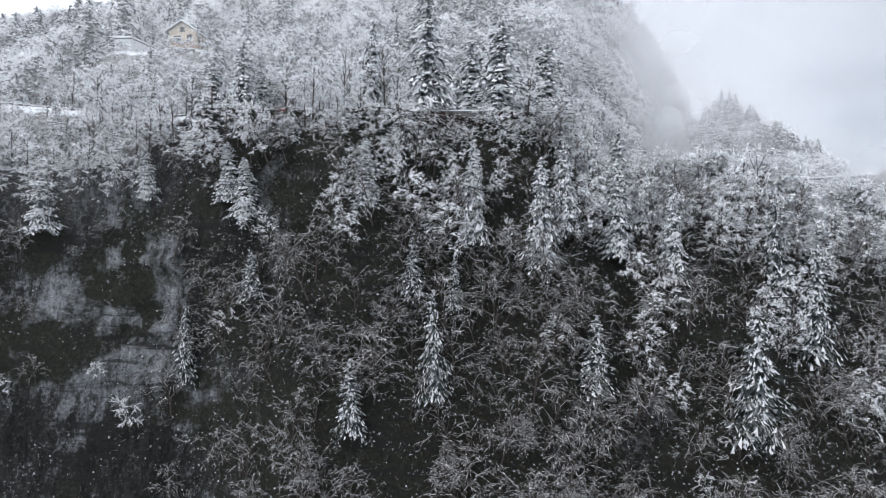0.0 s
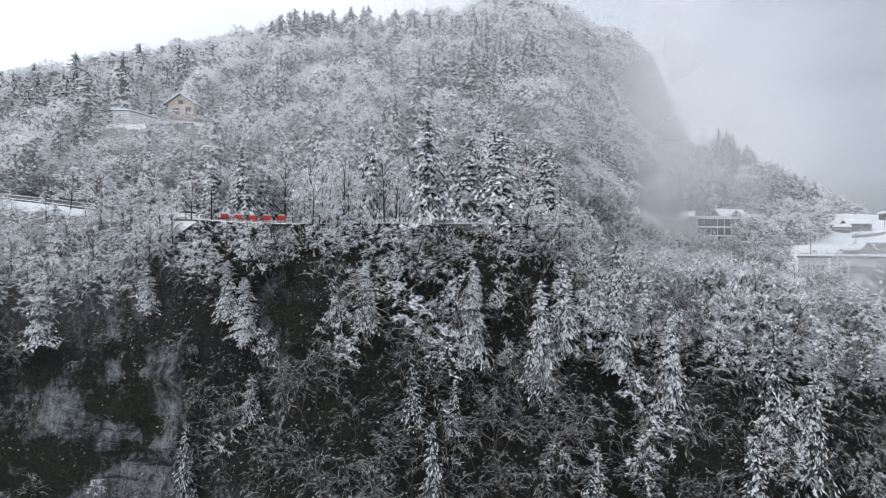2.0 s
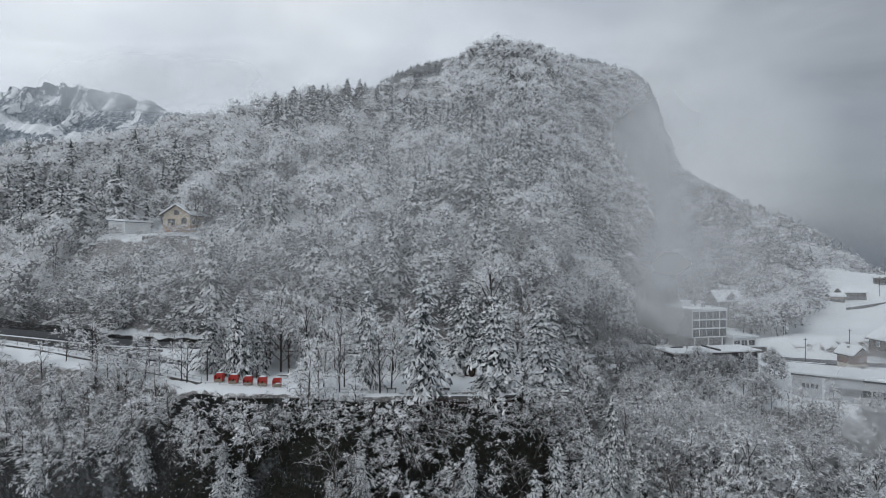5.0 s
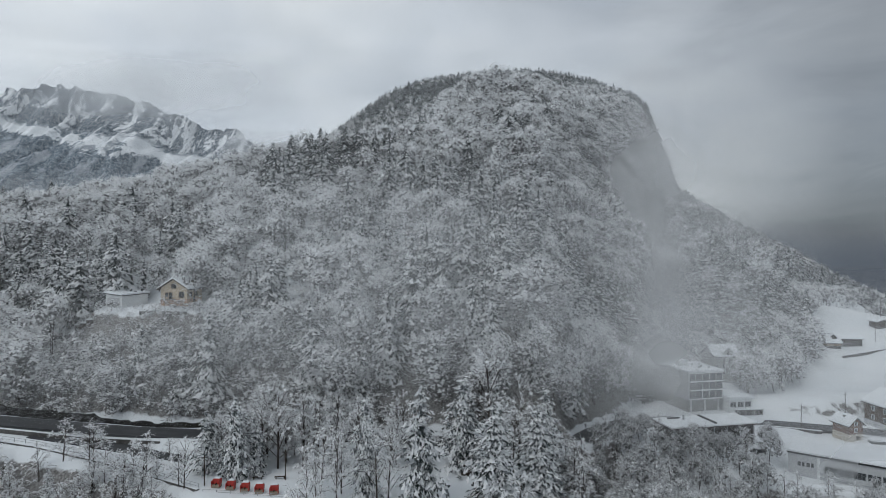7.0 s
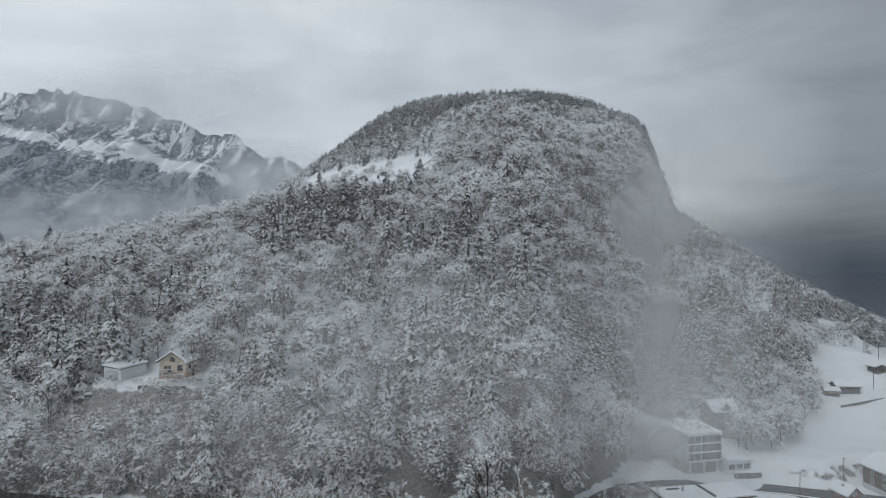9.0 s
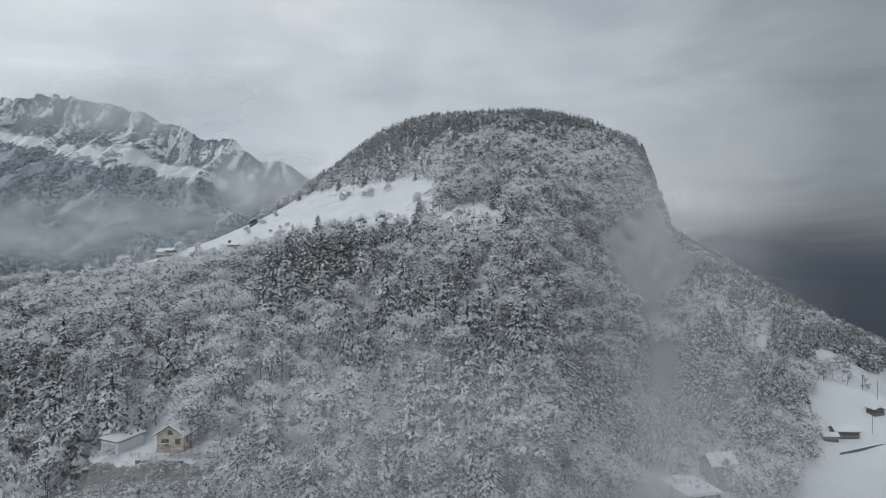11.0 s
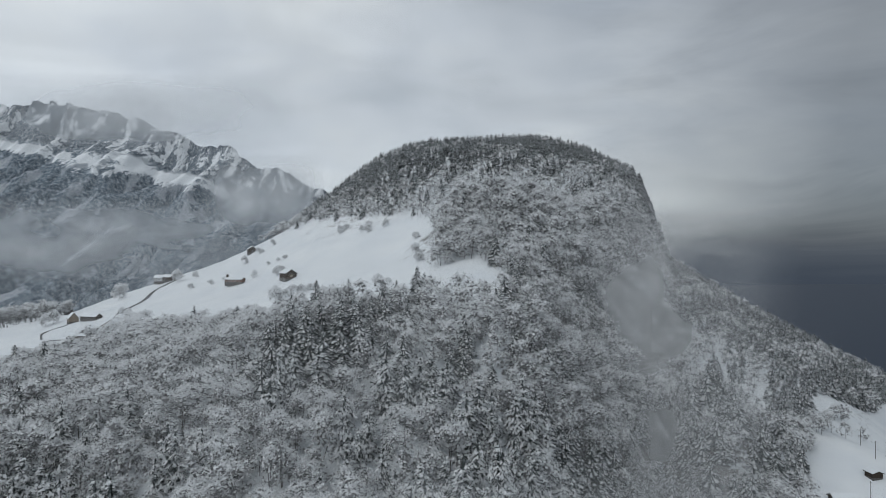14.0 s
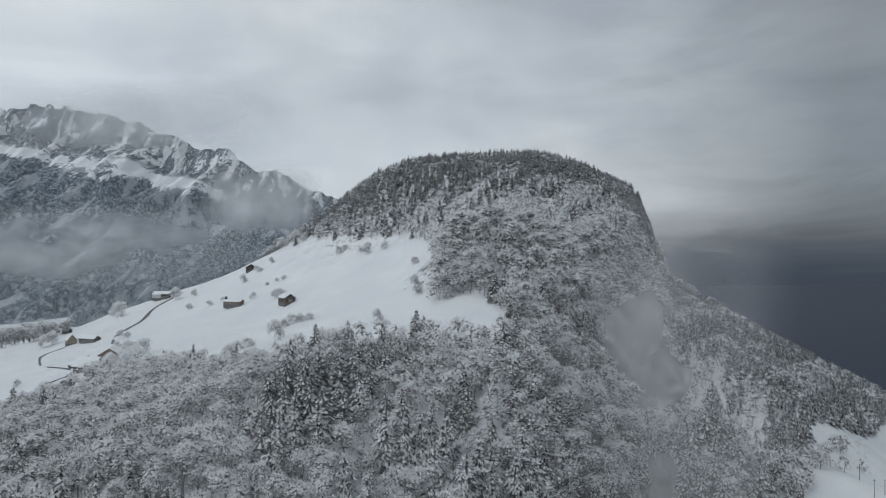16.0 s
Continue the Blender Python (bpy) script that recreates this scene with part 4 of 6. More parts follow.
FIELD = kinds(lambda g: billow(g, 13, 4.9, 24, 60, 0.62, 0.02, 0.96, 0.5, 1.15, 1), 3, "field_tree", [PLUME, TWIG_AND_SHADE], "rounded frosted tree standing in the snowy field", "tree")
USED = set()


def plant(stock, x, y, z, height, spread=1.0, turn=0.0, group="", lean=0.0, rng=None):
    """Puts a tree of the stock on the land; the first of each kind is the original."""
    k = int(abs(x * 7.3 + y * 3.1)) % len(stock)
    ob = stock[k]
    natural = {"spruce": 20.0, "frosted_tree": 14.0, "bare_tree": 12.0, "frosted_bush": 5.0, "field_tree": 13.0}[ob.name.split(".")[0]]
    s = height / natural
    m = pose(x, y, z, lean, 0, turn) 
    if ob.name in USED:
        made = copy_thing(ob, m)
    else:
        USED.add(ob.name)
        ob.matrix_basis = m
        made = ob
    made.scale = (s * spread, s * spread, s)
    if group:
        tagged(made, group=group)
    return made


# measured trees on the terrace: x, y, height, spread
for x, y, h, w in ((-2.6, 110.3, 22.5, 0.85), (10.8, 112, 18.5, 1.15), (-13, 114.5, 19.5, 0.7), (-40, 122, 17, 0.8), (20, 118, 16.5, 1.2), (33, 114, 17.5, 0.75),
                   (-46.5, 124, 13, 0.95), (6, 128, 20, 1.0), (24, 131, 19, 0.9), (-37, 124.5, 12, 1.0), (40, 121, 15, 0.8)):
    plant(SPRUCE, x, y, spot(x, y), h, w * 1.22, x * 37, "spruces on the terrace")
for x, y, h, w in ((-10.5, 110.5, 14.5, 1.0), (-33, 128, 19, 1.0), (-28, 130, 17, 1.0), (-21.3, 108.5, 11, 0.9), (12, 133, 25, 0.95), (18, 129, 19, 0.9), (-18, 111, 13, 0.9),
                   (27, 117, 12, 1.0), (-25, 118.5, 9, 1.0), (30, 124, 14, 1.0), (37, 128, 13, 1.1), (44, 133, 13, 1.0), (-43, 129, 10, 1.2), (-56, 128.5, 5, 1.2), (-8, 134, 14, 0.9)):
    plant(FROSTED, x, y, spot(x, y), h, w, x * 53, "frosted trees on the terrace")
rng = np.random.default_rng(15)
behind, bank = [], []
for x0, x1, y0, y1, n in ((-50, -22, 124, 138.5, 30), (14, 50, 117, 140, 24), (-24, -8, 113, 121, 4), (-22, 10, 127, 138, 14)):
    for i in range(n):
        x, y = rng.uniform(x0, x1), rng.uniform(y0, y1)
        behind.append((x, y, spot(x, y) - 0.1, rng.uniform(9, 15), rng.uniform(0.9, 1.15), rng.uniform(0, 6.28)))
for i in range(34):
    x = -26 + 52 * (i + rng.uniform()) / 34
    y = cliff_edge(x) - rng.uniform(0.2, 2.0)
    plant(BUSH, x, y, -rng.uniform(2.5, 7.0), rng.uniform(2.5, 4.5), 1.2, rng.uniform(0, 360), "bushes below the terrace edge")
for i in range(16):
    x = -48 + 22 * (i + rng.uniform()) / 16
    y = cliff_edge(x) + rng.uniform(0.2, 2.2)
    plant(BUSH, x, y, spot(x, y) - 0.5, rng.uniform(1.6, 2.5), 1.2, rng.uniform(0, 360), "bushes below the terrace edge")
# snowy spruces that stand on the ledges of the cliff: x, top height, tree height
for x, ztop, h, w in ((-11.8, -6.2, 11, 1.0), (6, -5.5, 17, 0.85), (17, -9, 17, 0.9), (21, -6, 15, 0.8), (38, -13, 16, 0.95), (31, -8, 17, 0.9), (28, -5, 13, 0.9), (54, -16, 17, 0.9),
                      (58.6, -23, 18, 0.9), (46, -32, 20, 1.0), (-33, -9, 10, 1.1), (-70, -9, 12, 1.0), (-42, -33, 13, 0.7), (-13, -40, 11, 0.9), (-1, -30, 17, 0.75),
                      (-4, -22, 9, 1.0), (2, -25, 9, 0.8), (-36, -6, 10, 1.0), (24, -34, 12, 1.0), (-30, -24, 8, 1.0), (-52, -6, 9, 1.0)):
    px_, py_, pz_ = cliff_point(x, ztop - h)
    plant(DUSTED if ztop < -14 else SPRUCE, px_, py_ - 0.4 - 1.2 * w, pz_, h, w * (1.25 if h < 13 else 1.0), x * 31, "snowy spruces on the cliff")
# frosted and bare trees over the rim and the face
rng = np.random.default_rng(5)
for i in range(110):
    x = -92 + 184 * (i + rng.uniform(0.1, 0.9)) / 110
    y = cliff_edge(x) + rng.uniform(-1.5, 2.5)
    if -44 < x < -28 and y > 106:
        y -= 3
    z = spot(x, cliff_edge(x) + 3) - rng.uniform(1.5, 9)
    h = rng.uniform(6, 11)
    if -12 < x < 14:
        h = min(h, 7)
        z -= 3
    if -47 < x < -26:
        z -= 4
        h = min(h, 8)
    plant(FROSTED, x, y - 1.5, z, h, rng.uniform(1.0, 1.5), rng.uniform(0, 360), "frosted trees on the rim")
for i in range(46):
    x, y = rng.uniform(-88, -52), rng.uniform(107.5, 119.5)
    if i % 5:
        bank.append((x, y, spot(x, y) - 0.3, rng.uniform(5, 9), rng.uniform(1.1, 1.4), rng.uniform(0, 6.28)))
    else:
        plant(SPRUCE, x, y, spot(x, y) - 0.3, rng.uniform(5, 9), 1.2, rng.uniform(0, 360), "spruces on the bank")
for i in range(105):
    x, y = rng.uniform(-110, -46), rng.uniform(107, 125)
    if y > 118 + 8 * step(-50, -75, x):
        continue
    if rng.uniform() < 0.8:
        bank.append((x, y, spot(x, y) - 0.3, rng.uniform(6, 10.5), rng.uniform(1.0, 1.3), rng.uniform(0, 6.28)))
    else:
        plant(SPRUCE, x, y, spot(x, y) - 0.3, rng.uniform(6, 10.5), 1.1, rng.uniform(0, 360), "spruces on the bank")
for i in range(250):
    x = rng.uniform(-40, 82)
    z = rng.uniform(-72, -8) if i < 205 else rng.uniform(-26, -7)
    if x < -18 and rng.uniform() < 0.3:
        continue
    px_, py_, pz_ = cliff_point(x, z)
    stock = FROSTED if z > -27 and rng.uniform() < 0.7 or x > 12 and z > -58 and rng.uniform() < 0.28 else BARE_TREE
    plant(stock, px_, py_ - 0.3, pz_, rng.uniform(6.5, 12), rng.uniform(0.9, 1.35), rng.uniform(0, 360), "trees on the cliff", rng.uniform(8, 30))
for i in range(58):
    x = rng.uniform(-92, -32)
    px_, py_, pz_ = cliff_point(x, -5 - 55 * rng.uniform() ** 1.5)
    plant(BARE_TREE if rng.uniform() < 0.6 else BUSH, px_, py_ - 0.2, pz_, rng.uniform(3.0, 6.5), 1.1, rng.uniform(0, 360), "trees on the cliff", rng.uniform(15, 40))
for i in range(130):
    px_, py_, pz_ = cliff_point(rng.uniform(-46, 84), rng.uniform(-76, -22))
    plant(FROSTED if px_ > 25 and rng.uniform() < 0.35 else BARE_TREE, px_, py_ - 0.3, pz_, rng.uniform(6, 11), rng.uniform(1.0, 1.4), rng.uniform(0, 360), "trees on the cliff", rng.uniform(5, 28))
for i in range(30):
    x = -60 + 130 * (i + rng.uniform()) / 30
    y = 86 - 14 * step(20, 60, x) + rng.uniform(-7, 6) + 10 * (x < -25)
    plant(BARE_TREE, x, y, spot(x, y), rng.uniform(7, 13), 1.1, rng.uniform(0, 360), "trees below the cliff")


# ---- undergrowth on the rock: ivy, dead stems and snow caught in them ----
def undergrowth(count, seed):
    g = np.random.default_rng(seed)
    nv, nu = CU.shape
    i, j = g.integers(2, nu - 2, count), np.minimum(g.integers(2, nv - 2, count), nv - 3)
    p = np.stack([CU[j, i], CY[j, i], CZ[j, i]], 1) + g.normal(0, 0.5, (count, 3))
    keep = (p[:, 0] > -95) & (p[:, 0] < 100) & (wobble(p[:, 0], p[:, 2], 0.21, 2) + 0.03 * (p[:, 0] + 52) + g.normal(0, 0.3, count) > -0.1)
    p = p[keep]
    n = len(p)
    p[:, 1] -= g.uniform(0.1, 1.2, n)
    stem = scraps(p, np.array([0.0, -0.35, 0.5]) + g.normal(0, 0.8, (n, 3)), 1.1, 0.1, g)
    leaf = scale_tris(p + g.normal(0, 0.4, (n, 3)), g.normal(0, 0.7, (n, 3)) + np.array([0, -1.0, 0.3]), 0.3, g).reshape(-1, 3)
    few = g.uniform(0, 1, n) < 0.1 + 0.2 * (p[:, 0] > 0)
    snow = scale_tris(p[few] + np.array([0, -0.3, 0.2]), g.normal(0, 0.45, (few.sum(), 3)) + np.array([0, -0.35, 1.0]), 0.2, g).reshape(-1, 3)
    v = np.concatenate([stem, leaf, snow])
    slot = np.concatenate([np.full(n, 0), np.full(n, 1), np.full(few.sum(), 2)])
    ob = new("undergrowth", tri_mesh("undergrowth", v, np.arange(len(v)).reshape(-1, 3), [BARE, DARK_NEEDLE, FRESH], slot))
    return tagged(ob, "dark ivy and dead stems with flecks of snow on the cliff", "undergrowth", kind="stuff")


undergrowth(42000, 71)


# ---- woods: joined trees on the hill ----
def wood_templates(makes):
    out = []
    for make in makes:
        wv, wt, cv, cm = make.arrays()
        tri = np.concatenate([wt, np.arange(len(cv)).reshape(-1, 3) + len(wv)])
        out.append((np.concatenate([wv, cv]), tri, np.concatenate([np.zeros(len(wt)), cm + 1])))
    return out


def stand(name, spots, templates, natural, mats, label):
    """All trees of one wood in one mesh. spots: x, y, z, height, spread, turn."""
    V, T, M, n = [], [], [], 0
    for i, (x, y, z, h, w, turn) in enumerate(spots):
        v, t, m = templates[i % len(templates)]
        s, c, k = math.sin(turn), math.cos(turn), h / natural
        p = np.empty_like(v)
        p[:, 0] = (v[:, 0] * c - v[:, 1] * s) * k * w + x
        p[:, 1] = (v[:, 0] * s + v[:, 1] * c) * k * w + y
        p[:, 2] = v[:, 2] * k + z
        V.append(p)
        T.append(t + n)
        M.append(m)
        n += len(v)
    if not V:
        return
    ob = new(name, tri_mesh(name, np.concatenate(V), np.concatenate(T), mats, np.concatenate(M)))
    tagged(ob, label, "forest", kind="stuff")


def wooded(x, y):
    """Whether trees grow here: the front slope, the dome and the east flank, but not the meadows, roads and yards."""
    edge = np.interp(x, [-330, -212, -175, -145, -103, -78, -55, -33, -3, 25, 60], [250, 300, 372, 352, 316, 302, 300, 304, 288, 276, 300])
    front = (y > 150) & (y < edge + 5 * wobble(x, y, 0.06, 2)) & (x < 130) & (x > -330)
    rim = np.interp(y, [280, 300, 338, 352, 370, 440, 506, 542, 588, 680, 760, 900], [46, 36, 34, 8, 2, 4, 6, -20, -60, -124, -190, -320]) + 4 * wobble(x, y, 0.09, 4)
    dome = (y >= 280) & (x > rim)
    field = np.interp(x, [40, 56, 70, 96, 112, 124, 160, 172, 200, 258, 340, 420], [176, 196, 214, 218, 214, 218, 250, 272, 322, 398, 462, 545]) + 4 * wobble(x, y, 0.07, 6)
    east = y > field
    clear = np.hypot((x - 50) / 13, (y - 528) / 9) < 1
    clear |= (np.hypot((x + 5) / 2.2, (y - 154) / 4) < 1) | (np.hypot((x - 104) / 9, (y - 226) / 8) < 1) | ((x > -95) & (x < -68) & (y > 162) & (y < 175))
    flank = (x >= 40) & (y > 170)
    return (front | dome | flank) & (east | (x < 40)) & ~clear


def scatter(x0, x1, y0, y1, gap, seed):
    g = np.random.default_rng(seed)
    gx, gy = np.meshgrid(np.arange(x0, x1, gap), np.arange(y0, y1, gap))
    gx = gx + g.uniform(-0.48, 0.48, gx.shape) * gap
    gy = gy + g.uniform(-0.48, 0.48, gy.shape) * gap
    x, y = gx.ravel(), gy.ravel()
    keep = wooded(x, y)
    x, y = x[keep], y[keep]
    # steep ground carries more trees for its plan area
    steep = np.hypot(ground(x + 2, y) - ground(x - 2, y), ground(x, y + 2) - ground(x, y - 2)) / 4
    for extra in (1.2, 1.8):
        pick = steep[:len(steep)] > extra
        x, y = np.concatenate([x, x[:len(steep)][pick] + g.uniform(-2.5, 2.5, pick.sum())]), np.concatenate([y, y[:len(steep)][pick] + g.uniform(-2.5, 2.5, pick.sum())])
    for road in ROADS.values():
        d, _ = along(road, x, y)
        x, y = x[d > 7], y[d > 7]
    return x, y, ground(x, y), g


def share_out(x, y, z, g, conifer_bias, tall, short):
    """Splits places into conifers and broadleaved trees; conifers stand in clumps."""
    clump = wobble(x, y, 0.05, 8) * 0.6 + wobble(x, y, 0.13, 3) * 0.4 + g.normal(0, 0.17, len(x))
    clump = clump + 0.2 * ((y > 240) & (y < 310) & (x > -62) & (x < 12)) - 0.4 * ((y > 235) & (x < -66) & (y < 345)) + 0.22 * ((y < 235) & (x > -45) & (x < 62)) + 0.2 * ((x > 92) & (x < 178) & (y > 252) & (y < 335))
    con = clump > conifer_bias
    hs = g.uniform(0.62, 1.3, len(x))
    # the tallest trees stand along the upper edge of the wood and on the knoll beside the meadow
    hs = hs * np.where((y > 262) & (y < 330) & (x < -72), 0.85, 1.0) * np.where((y > 400) & (y < 530) & (x > -14) & (x < 45), 1.1, 1.0)
    # only low growth in front of the house
    hs = hs * np.where((x > -101) & (x < -57) & (y < 168), np.where(y < 157, 0.6, 0.26), 1.0)
    rows = np.stack([x, y, z - 0.2, np.where(con, tall, short) * hs, np.where(con, 1.25, 1.16) * g.uniform(0.85, 1.2, len(x)), g.uniform(0, 6.28, len(x))], 1)
    return rows[con], rows[~con]


g1 = np.random.default_rng(21)
MID_SPRUCE = wood_templates([spruce(g1, 18, 4.0, 16, 8, 6, 8, 0.05, 3, 0.9, 0.62, 1.6, 0.28, 1.7) for _ in range(6)])
MID_LEAF = wood_templates([billow(g1, 13, 4.4, 18, 52, 0.45, 0.03, c, 0.5, 1.15) for c in (0.92, 0.78, 0.88, 0.68, 0.9, 0.84, 0.6, 0.94)])
TALL_LEAF = wood_templates([branchy(g1, 13, 4.5, 15, 8, 9, 0.085, 0.58, 0.07, 0.5, 0.92, 0.97, 3, 0.98, 1.1) for _ in range(6)])
NEAR_LEAF = wood_templates([branchy(g1, 13, 4.5, 13, 7, 6, 0.11, 0.8, 0.1, 0.45, 0.85, 0.9, 3) for _ in range(7)])
LOW_SPRUCE = wood_templates([far_spruce(g1, 18, 3.9, 21, 8, 0.8, 0.04) for _ in range(7)])
LOW_LEAF = wood_templates([billow(g1, 13, 4.5, 15, 25, 0.62, 0.03, c, 0.45, 1.15, 1) for c in (0.9, 0.76, 0.94, 0.84, 0.68, 0.9, 0.8, 0.92)])
FAR_SPRUCE = wood_templates([far_spruce(g1, 18, 3.9, 9, 5, 0.9) for _ in range(7)])
FAR_LEAF = wood_templates([billow(g1, 13, 4.5, 7, 9, 1.1, 0.05, 0.9, 0.3, 1.1, 1) for _ in range(9)])

stand("frosted_wood", behind, TALL_LEAF, 13, [BARK, FROST, BARE], "frosted trees between the terrace and the road")
stand("frosted_wood", bank, TALL_LEAF, 13, [BARK, FROST, BARE], "frosted trees on the bank below the ramp")
x, y, z, g = scatter(-165, 130, 150, 222, 6.9, 31)
con, leaf = share_out(x, y, z, g, 0.2, 18, 15)
stand("spruce_wood", con, MID_SPRUCE, 18, [BARK, DARK_NEEDLE, FRESH], "snow-laden spruces on the front slope")
stand("frosted_wood", leaf, MID_LEAF, 13, [BARK, PLUME, TWIG_AND_SHADE], "frost-white deciduous trees on the front slope")
x, y, z, g = scatter(-255, 260, 222, 345, 6.5, 32)
con, leaf = share_out(x, y, z, g, 0.14, 15.2, 12.8)
stand("spruce_wood", con, LOW_SPRUCE, 18, [BARK, DARK_NEEDLE, FRESH], "snow-laden spruces below the meadow")
near = (leaf[:, 0] > 60) & (leaf[:, 1] < 280)
stand("frosted_wood", leaf[near], LOW_LEAF, 13, [BARK, PLUME, TWIG_AND_SHADE], "frost-white deciduous wood behind the villa")
stand("frosted_wood", leaf[~near], LOW_LEAF, 13, [BARK, PLUME, TWIG_AND_SHADE], "frost-white deciduous wood below the meadow")
x, y, z, g = scatter(-330, 470, 345, 800, 6.3, 33)
keep = ~((y > 830) & (z < 100))
x, y, z = x[keep], y[keep], z[keep]
bias = 0.35 - 0.75 * step(520, 640, y) * step(130, 190, z) - 0.5 * step(150, 230, x)
con, leaf = share_out(x, y, z, g, bias, 11.5, 10.8)
stand("spruce_wood", con, FAR_SPRUCE, 18, [BARK, RIMED_NEEDLE, RIME], "dense dark spruce wood on the domed hilltop")
nose = (leaf[:, 1] < 470) & (leaf[:, 0] > 0) & (leaf[:, 0] < 135)
leaf[nose, 3] *= 1.32
leaf[nose, 4] *= 1.15
stand("frosted_wood", leaf[nose], LOW_LEAF, 13, [BARK, PLUME, TWIG_AND_SHADE], "broad frosted deciduous trees on the nose of the hill")
stand("frosted_wood", leaf[~nose], FAR_LEAF, 13, [BARK, PLUME, TWIG_AND_SHADE], "frosted deciduous wood on the upper hill")
for i in range(54):
    x, y = g1.uniform(-101, -63), g1.uniform(156, 164.8)
    plant(BUSH, x, y, spot(x, y) - 0.2, g1.uniform(2.6, 4.2) * (0.75 if y > 161 else 1.0), 1.35, g1.uniform(0, 360), "bushes below the house")
# scrub below the house and frosted crowns in front of the halls
rr = np.random.default_rng(41)
x, y = rr.uniform(-150, -12, 700), rr.uniform(147.5, 168, 700)
hs = rr.uniform(3.0, 7, 700) * np.where((x > -102) & (x < -60) & (y > 159), 0.5, 1.0)
rows = np.stack([x, y, ground(x, y), hs, np.full(700, 1.45), x], 1)
stand("scrub", rows[~((x > -10) & (x < 0))], FAR_LEAF, 13, [BARK, PLUME, TWIG_AND_SHADE], "frosted scrub on the bank above the road")
rr = np.random.default_rng(44)
x, y = rr.uniform(36, 132, 260), rr.uniform(105, 156, 260)
keep = ~((x > 84) & (y > 149 - 0.74 * (x - 91))) & ~((x < 40) & (y > 146)) & ~((x > 66) & (y > 152 + 0.36 * (x - 66)))
x, y = x[keep], y[keep]
z = ground(x, y)
rows = np.stack([x, y, z, np.clip(rr.uniform(-8, -2, len(x)) - 3.5 * step(78, 90, x) - z, 5, 14), rr.uniform(0.9, 1.15, len(x)), x], 1)
# the row in front of the open hall
hx = rr.uniform(50, 92, 26)
hy = 164 + (hx - 65) * 0.19 - rr.uniform(3, 12, 26)
# the trees between the bend of the road and the hall
bx, by = rr.uniform(38, 64, 60), rr.uniform(148, 186, 60)
d, _ = along(ROADS["village"], bx, by)
keep = d > 5.5
hx, hy = np.concatenate([hx, bx[keep]]), np.concatenate([hy, by[keep]])
rows = np.concatenate([rows, np.stack([hx, hy, ground(hx, hy), rr.uniform(6, 9.5, len(hx)), rr.uniform(0.9, 1.15, len(hx)), hx], 1)])
stand("frosted_wood", rows[::2], NEAR_LEAF, 13, [BARK, FROST, TWIG_AND_SHADE], "frosted deciduous trees along the gorge rim")
stand("frosted_wood", rows[1::2], MID_LEAF, 13, [BARK, RIME, TWIG_AND_SHADE], "dense frosted trees along the gorge rim")


# ---- mist ----
def veil(name, x0, x1, z0, z1, y, mat, bow=0.0, label="thin veil of drifting mist"):
    """A standing sheet of mist, slightly curved and rippled."""
    nu, nv = 24, 8
    g = Geo()
    me = bpy.data.meshes.new(name)
    verts, faces, uvs = [], [], []
    for j in range(nv + 1):
        for i in range(nu + 1):
            u, v = i / nu, j / nv
            verts.append((x0 + (x1 - x0) * u, y + bow * (2 * u - 1) ** 2 + 1.5 * math.sin(9 * u + 4 * v), z0 + (z1 - z0) * v))
            uvs.append((u, v))
    for j in range(nv):
        for i in range(nu):
            k = j * (nu + 1) + i
            faces.append((k, k + 1, k + nu + 2, k + nu + 1))
    me.from_pydata(verts, [], faces)
    lay = me.uv_layers.new(name="UVMap")
    lay.data.foreach_set("uv", np.array([uvs[l.vertex_index] for l in me.loops], np.float32).ravel())
    me.materials.append(mat)
    me.polygons.foreach_set("use_smooth", np.ones(len(me.polygons), bool))
    return tagged(new(name, me), label, "mist", kind="stuff")


veil("mist", -62, 90, 14, 70, 138.0, mist_material("mist_terrace", 0.3, 0.026, (0, 0.8), (3, 0, 1), (1, 1, 1), 0.05))
veil("mist", -130, 150, 0, 60, 149, mist_material("mist_slope", 0.22, 0.02, (0, 0.75), (0, 0, 5), (1, 1, 1), 0.1))
veil("mist", 26, 125, -24, 4, 117, mist_material("mist_rim", 0.45, 0.035, (0, 0.95), (5, 0, 2)), label="low mist among the trees at the rim")
veil("mist", 40, 112, -14, 34, 187, mist_material("mist_yard", 0.45, 0.03, (0, 0.95), (1, 0, 2), (1, 1, 0.7)), label="puff of mist in front of the buildings")
veil("mist", 30, 150, -25, 140, 262, mist_material("mist_gully", 0.39, 0.022, (0, 0.95), (4, 0, 7), (1, 1, 0.6), 0.15), label="plume of mist rising from the wooded gully")
veil("mist", 80, 146, 10, 132, 352, mist_material("mist_nose", 0.5, 0.017, (0, 0.8), (9, 0, 2), (1, 1, 0.6), 0.3), label="thick mist beside the rocky nose of the hill")
veil("mist", -150, 40, 6, 36, 136.5, mist_material("mist_road", 0.2, 0.014, (0, 1.0), (8, 0, 6), (1, 1, 1.4), 0.4), label="bank of mist over the road behind the terrace")
veil("mist", 20, 150, 0, 40, 140, mist_material("mist_east", 0.42, 0.03, (0, 0.95), (2, 0, 9), (1, 1, 1.2), 0.15), label="bank of mist over the eastern woods")
veil("mist", 40, 150, -6, 92, 218, mist_material("mist_flank", 0.34, 0.024, (0, 0.9), (3, 0, 5), (1, 1, 0.8), 0.2), label="drifting mist on the wooded flank behind the block")
veil("mist", 74, 175, -16, 6, 150, mist_material("mist_halls", 0.4, 0.03, (0, 0.9), (6, 0, 1), (1, 1, 1.2), 0.25), label="low mist lying in front of the halls")
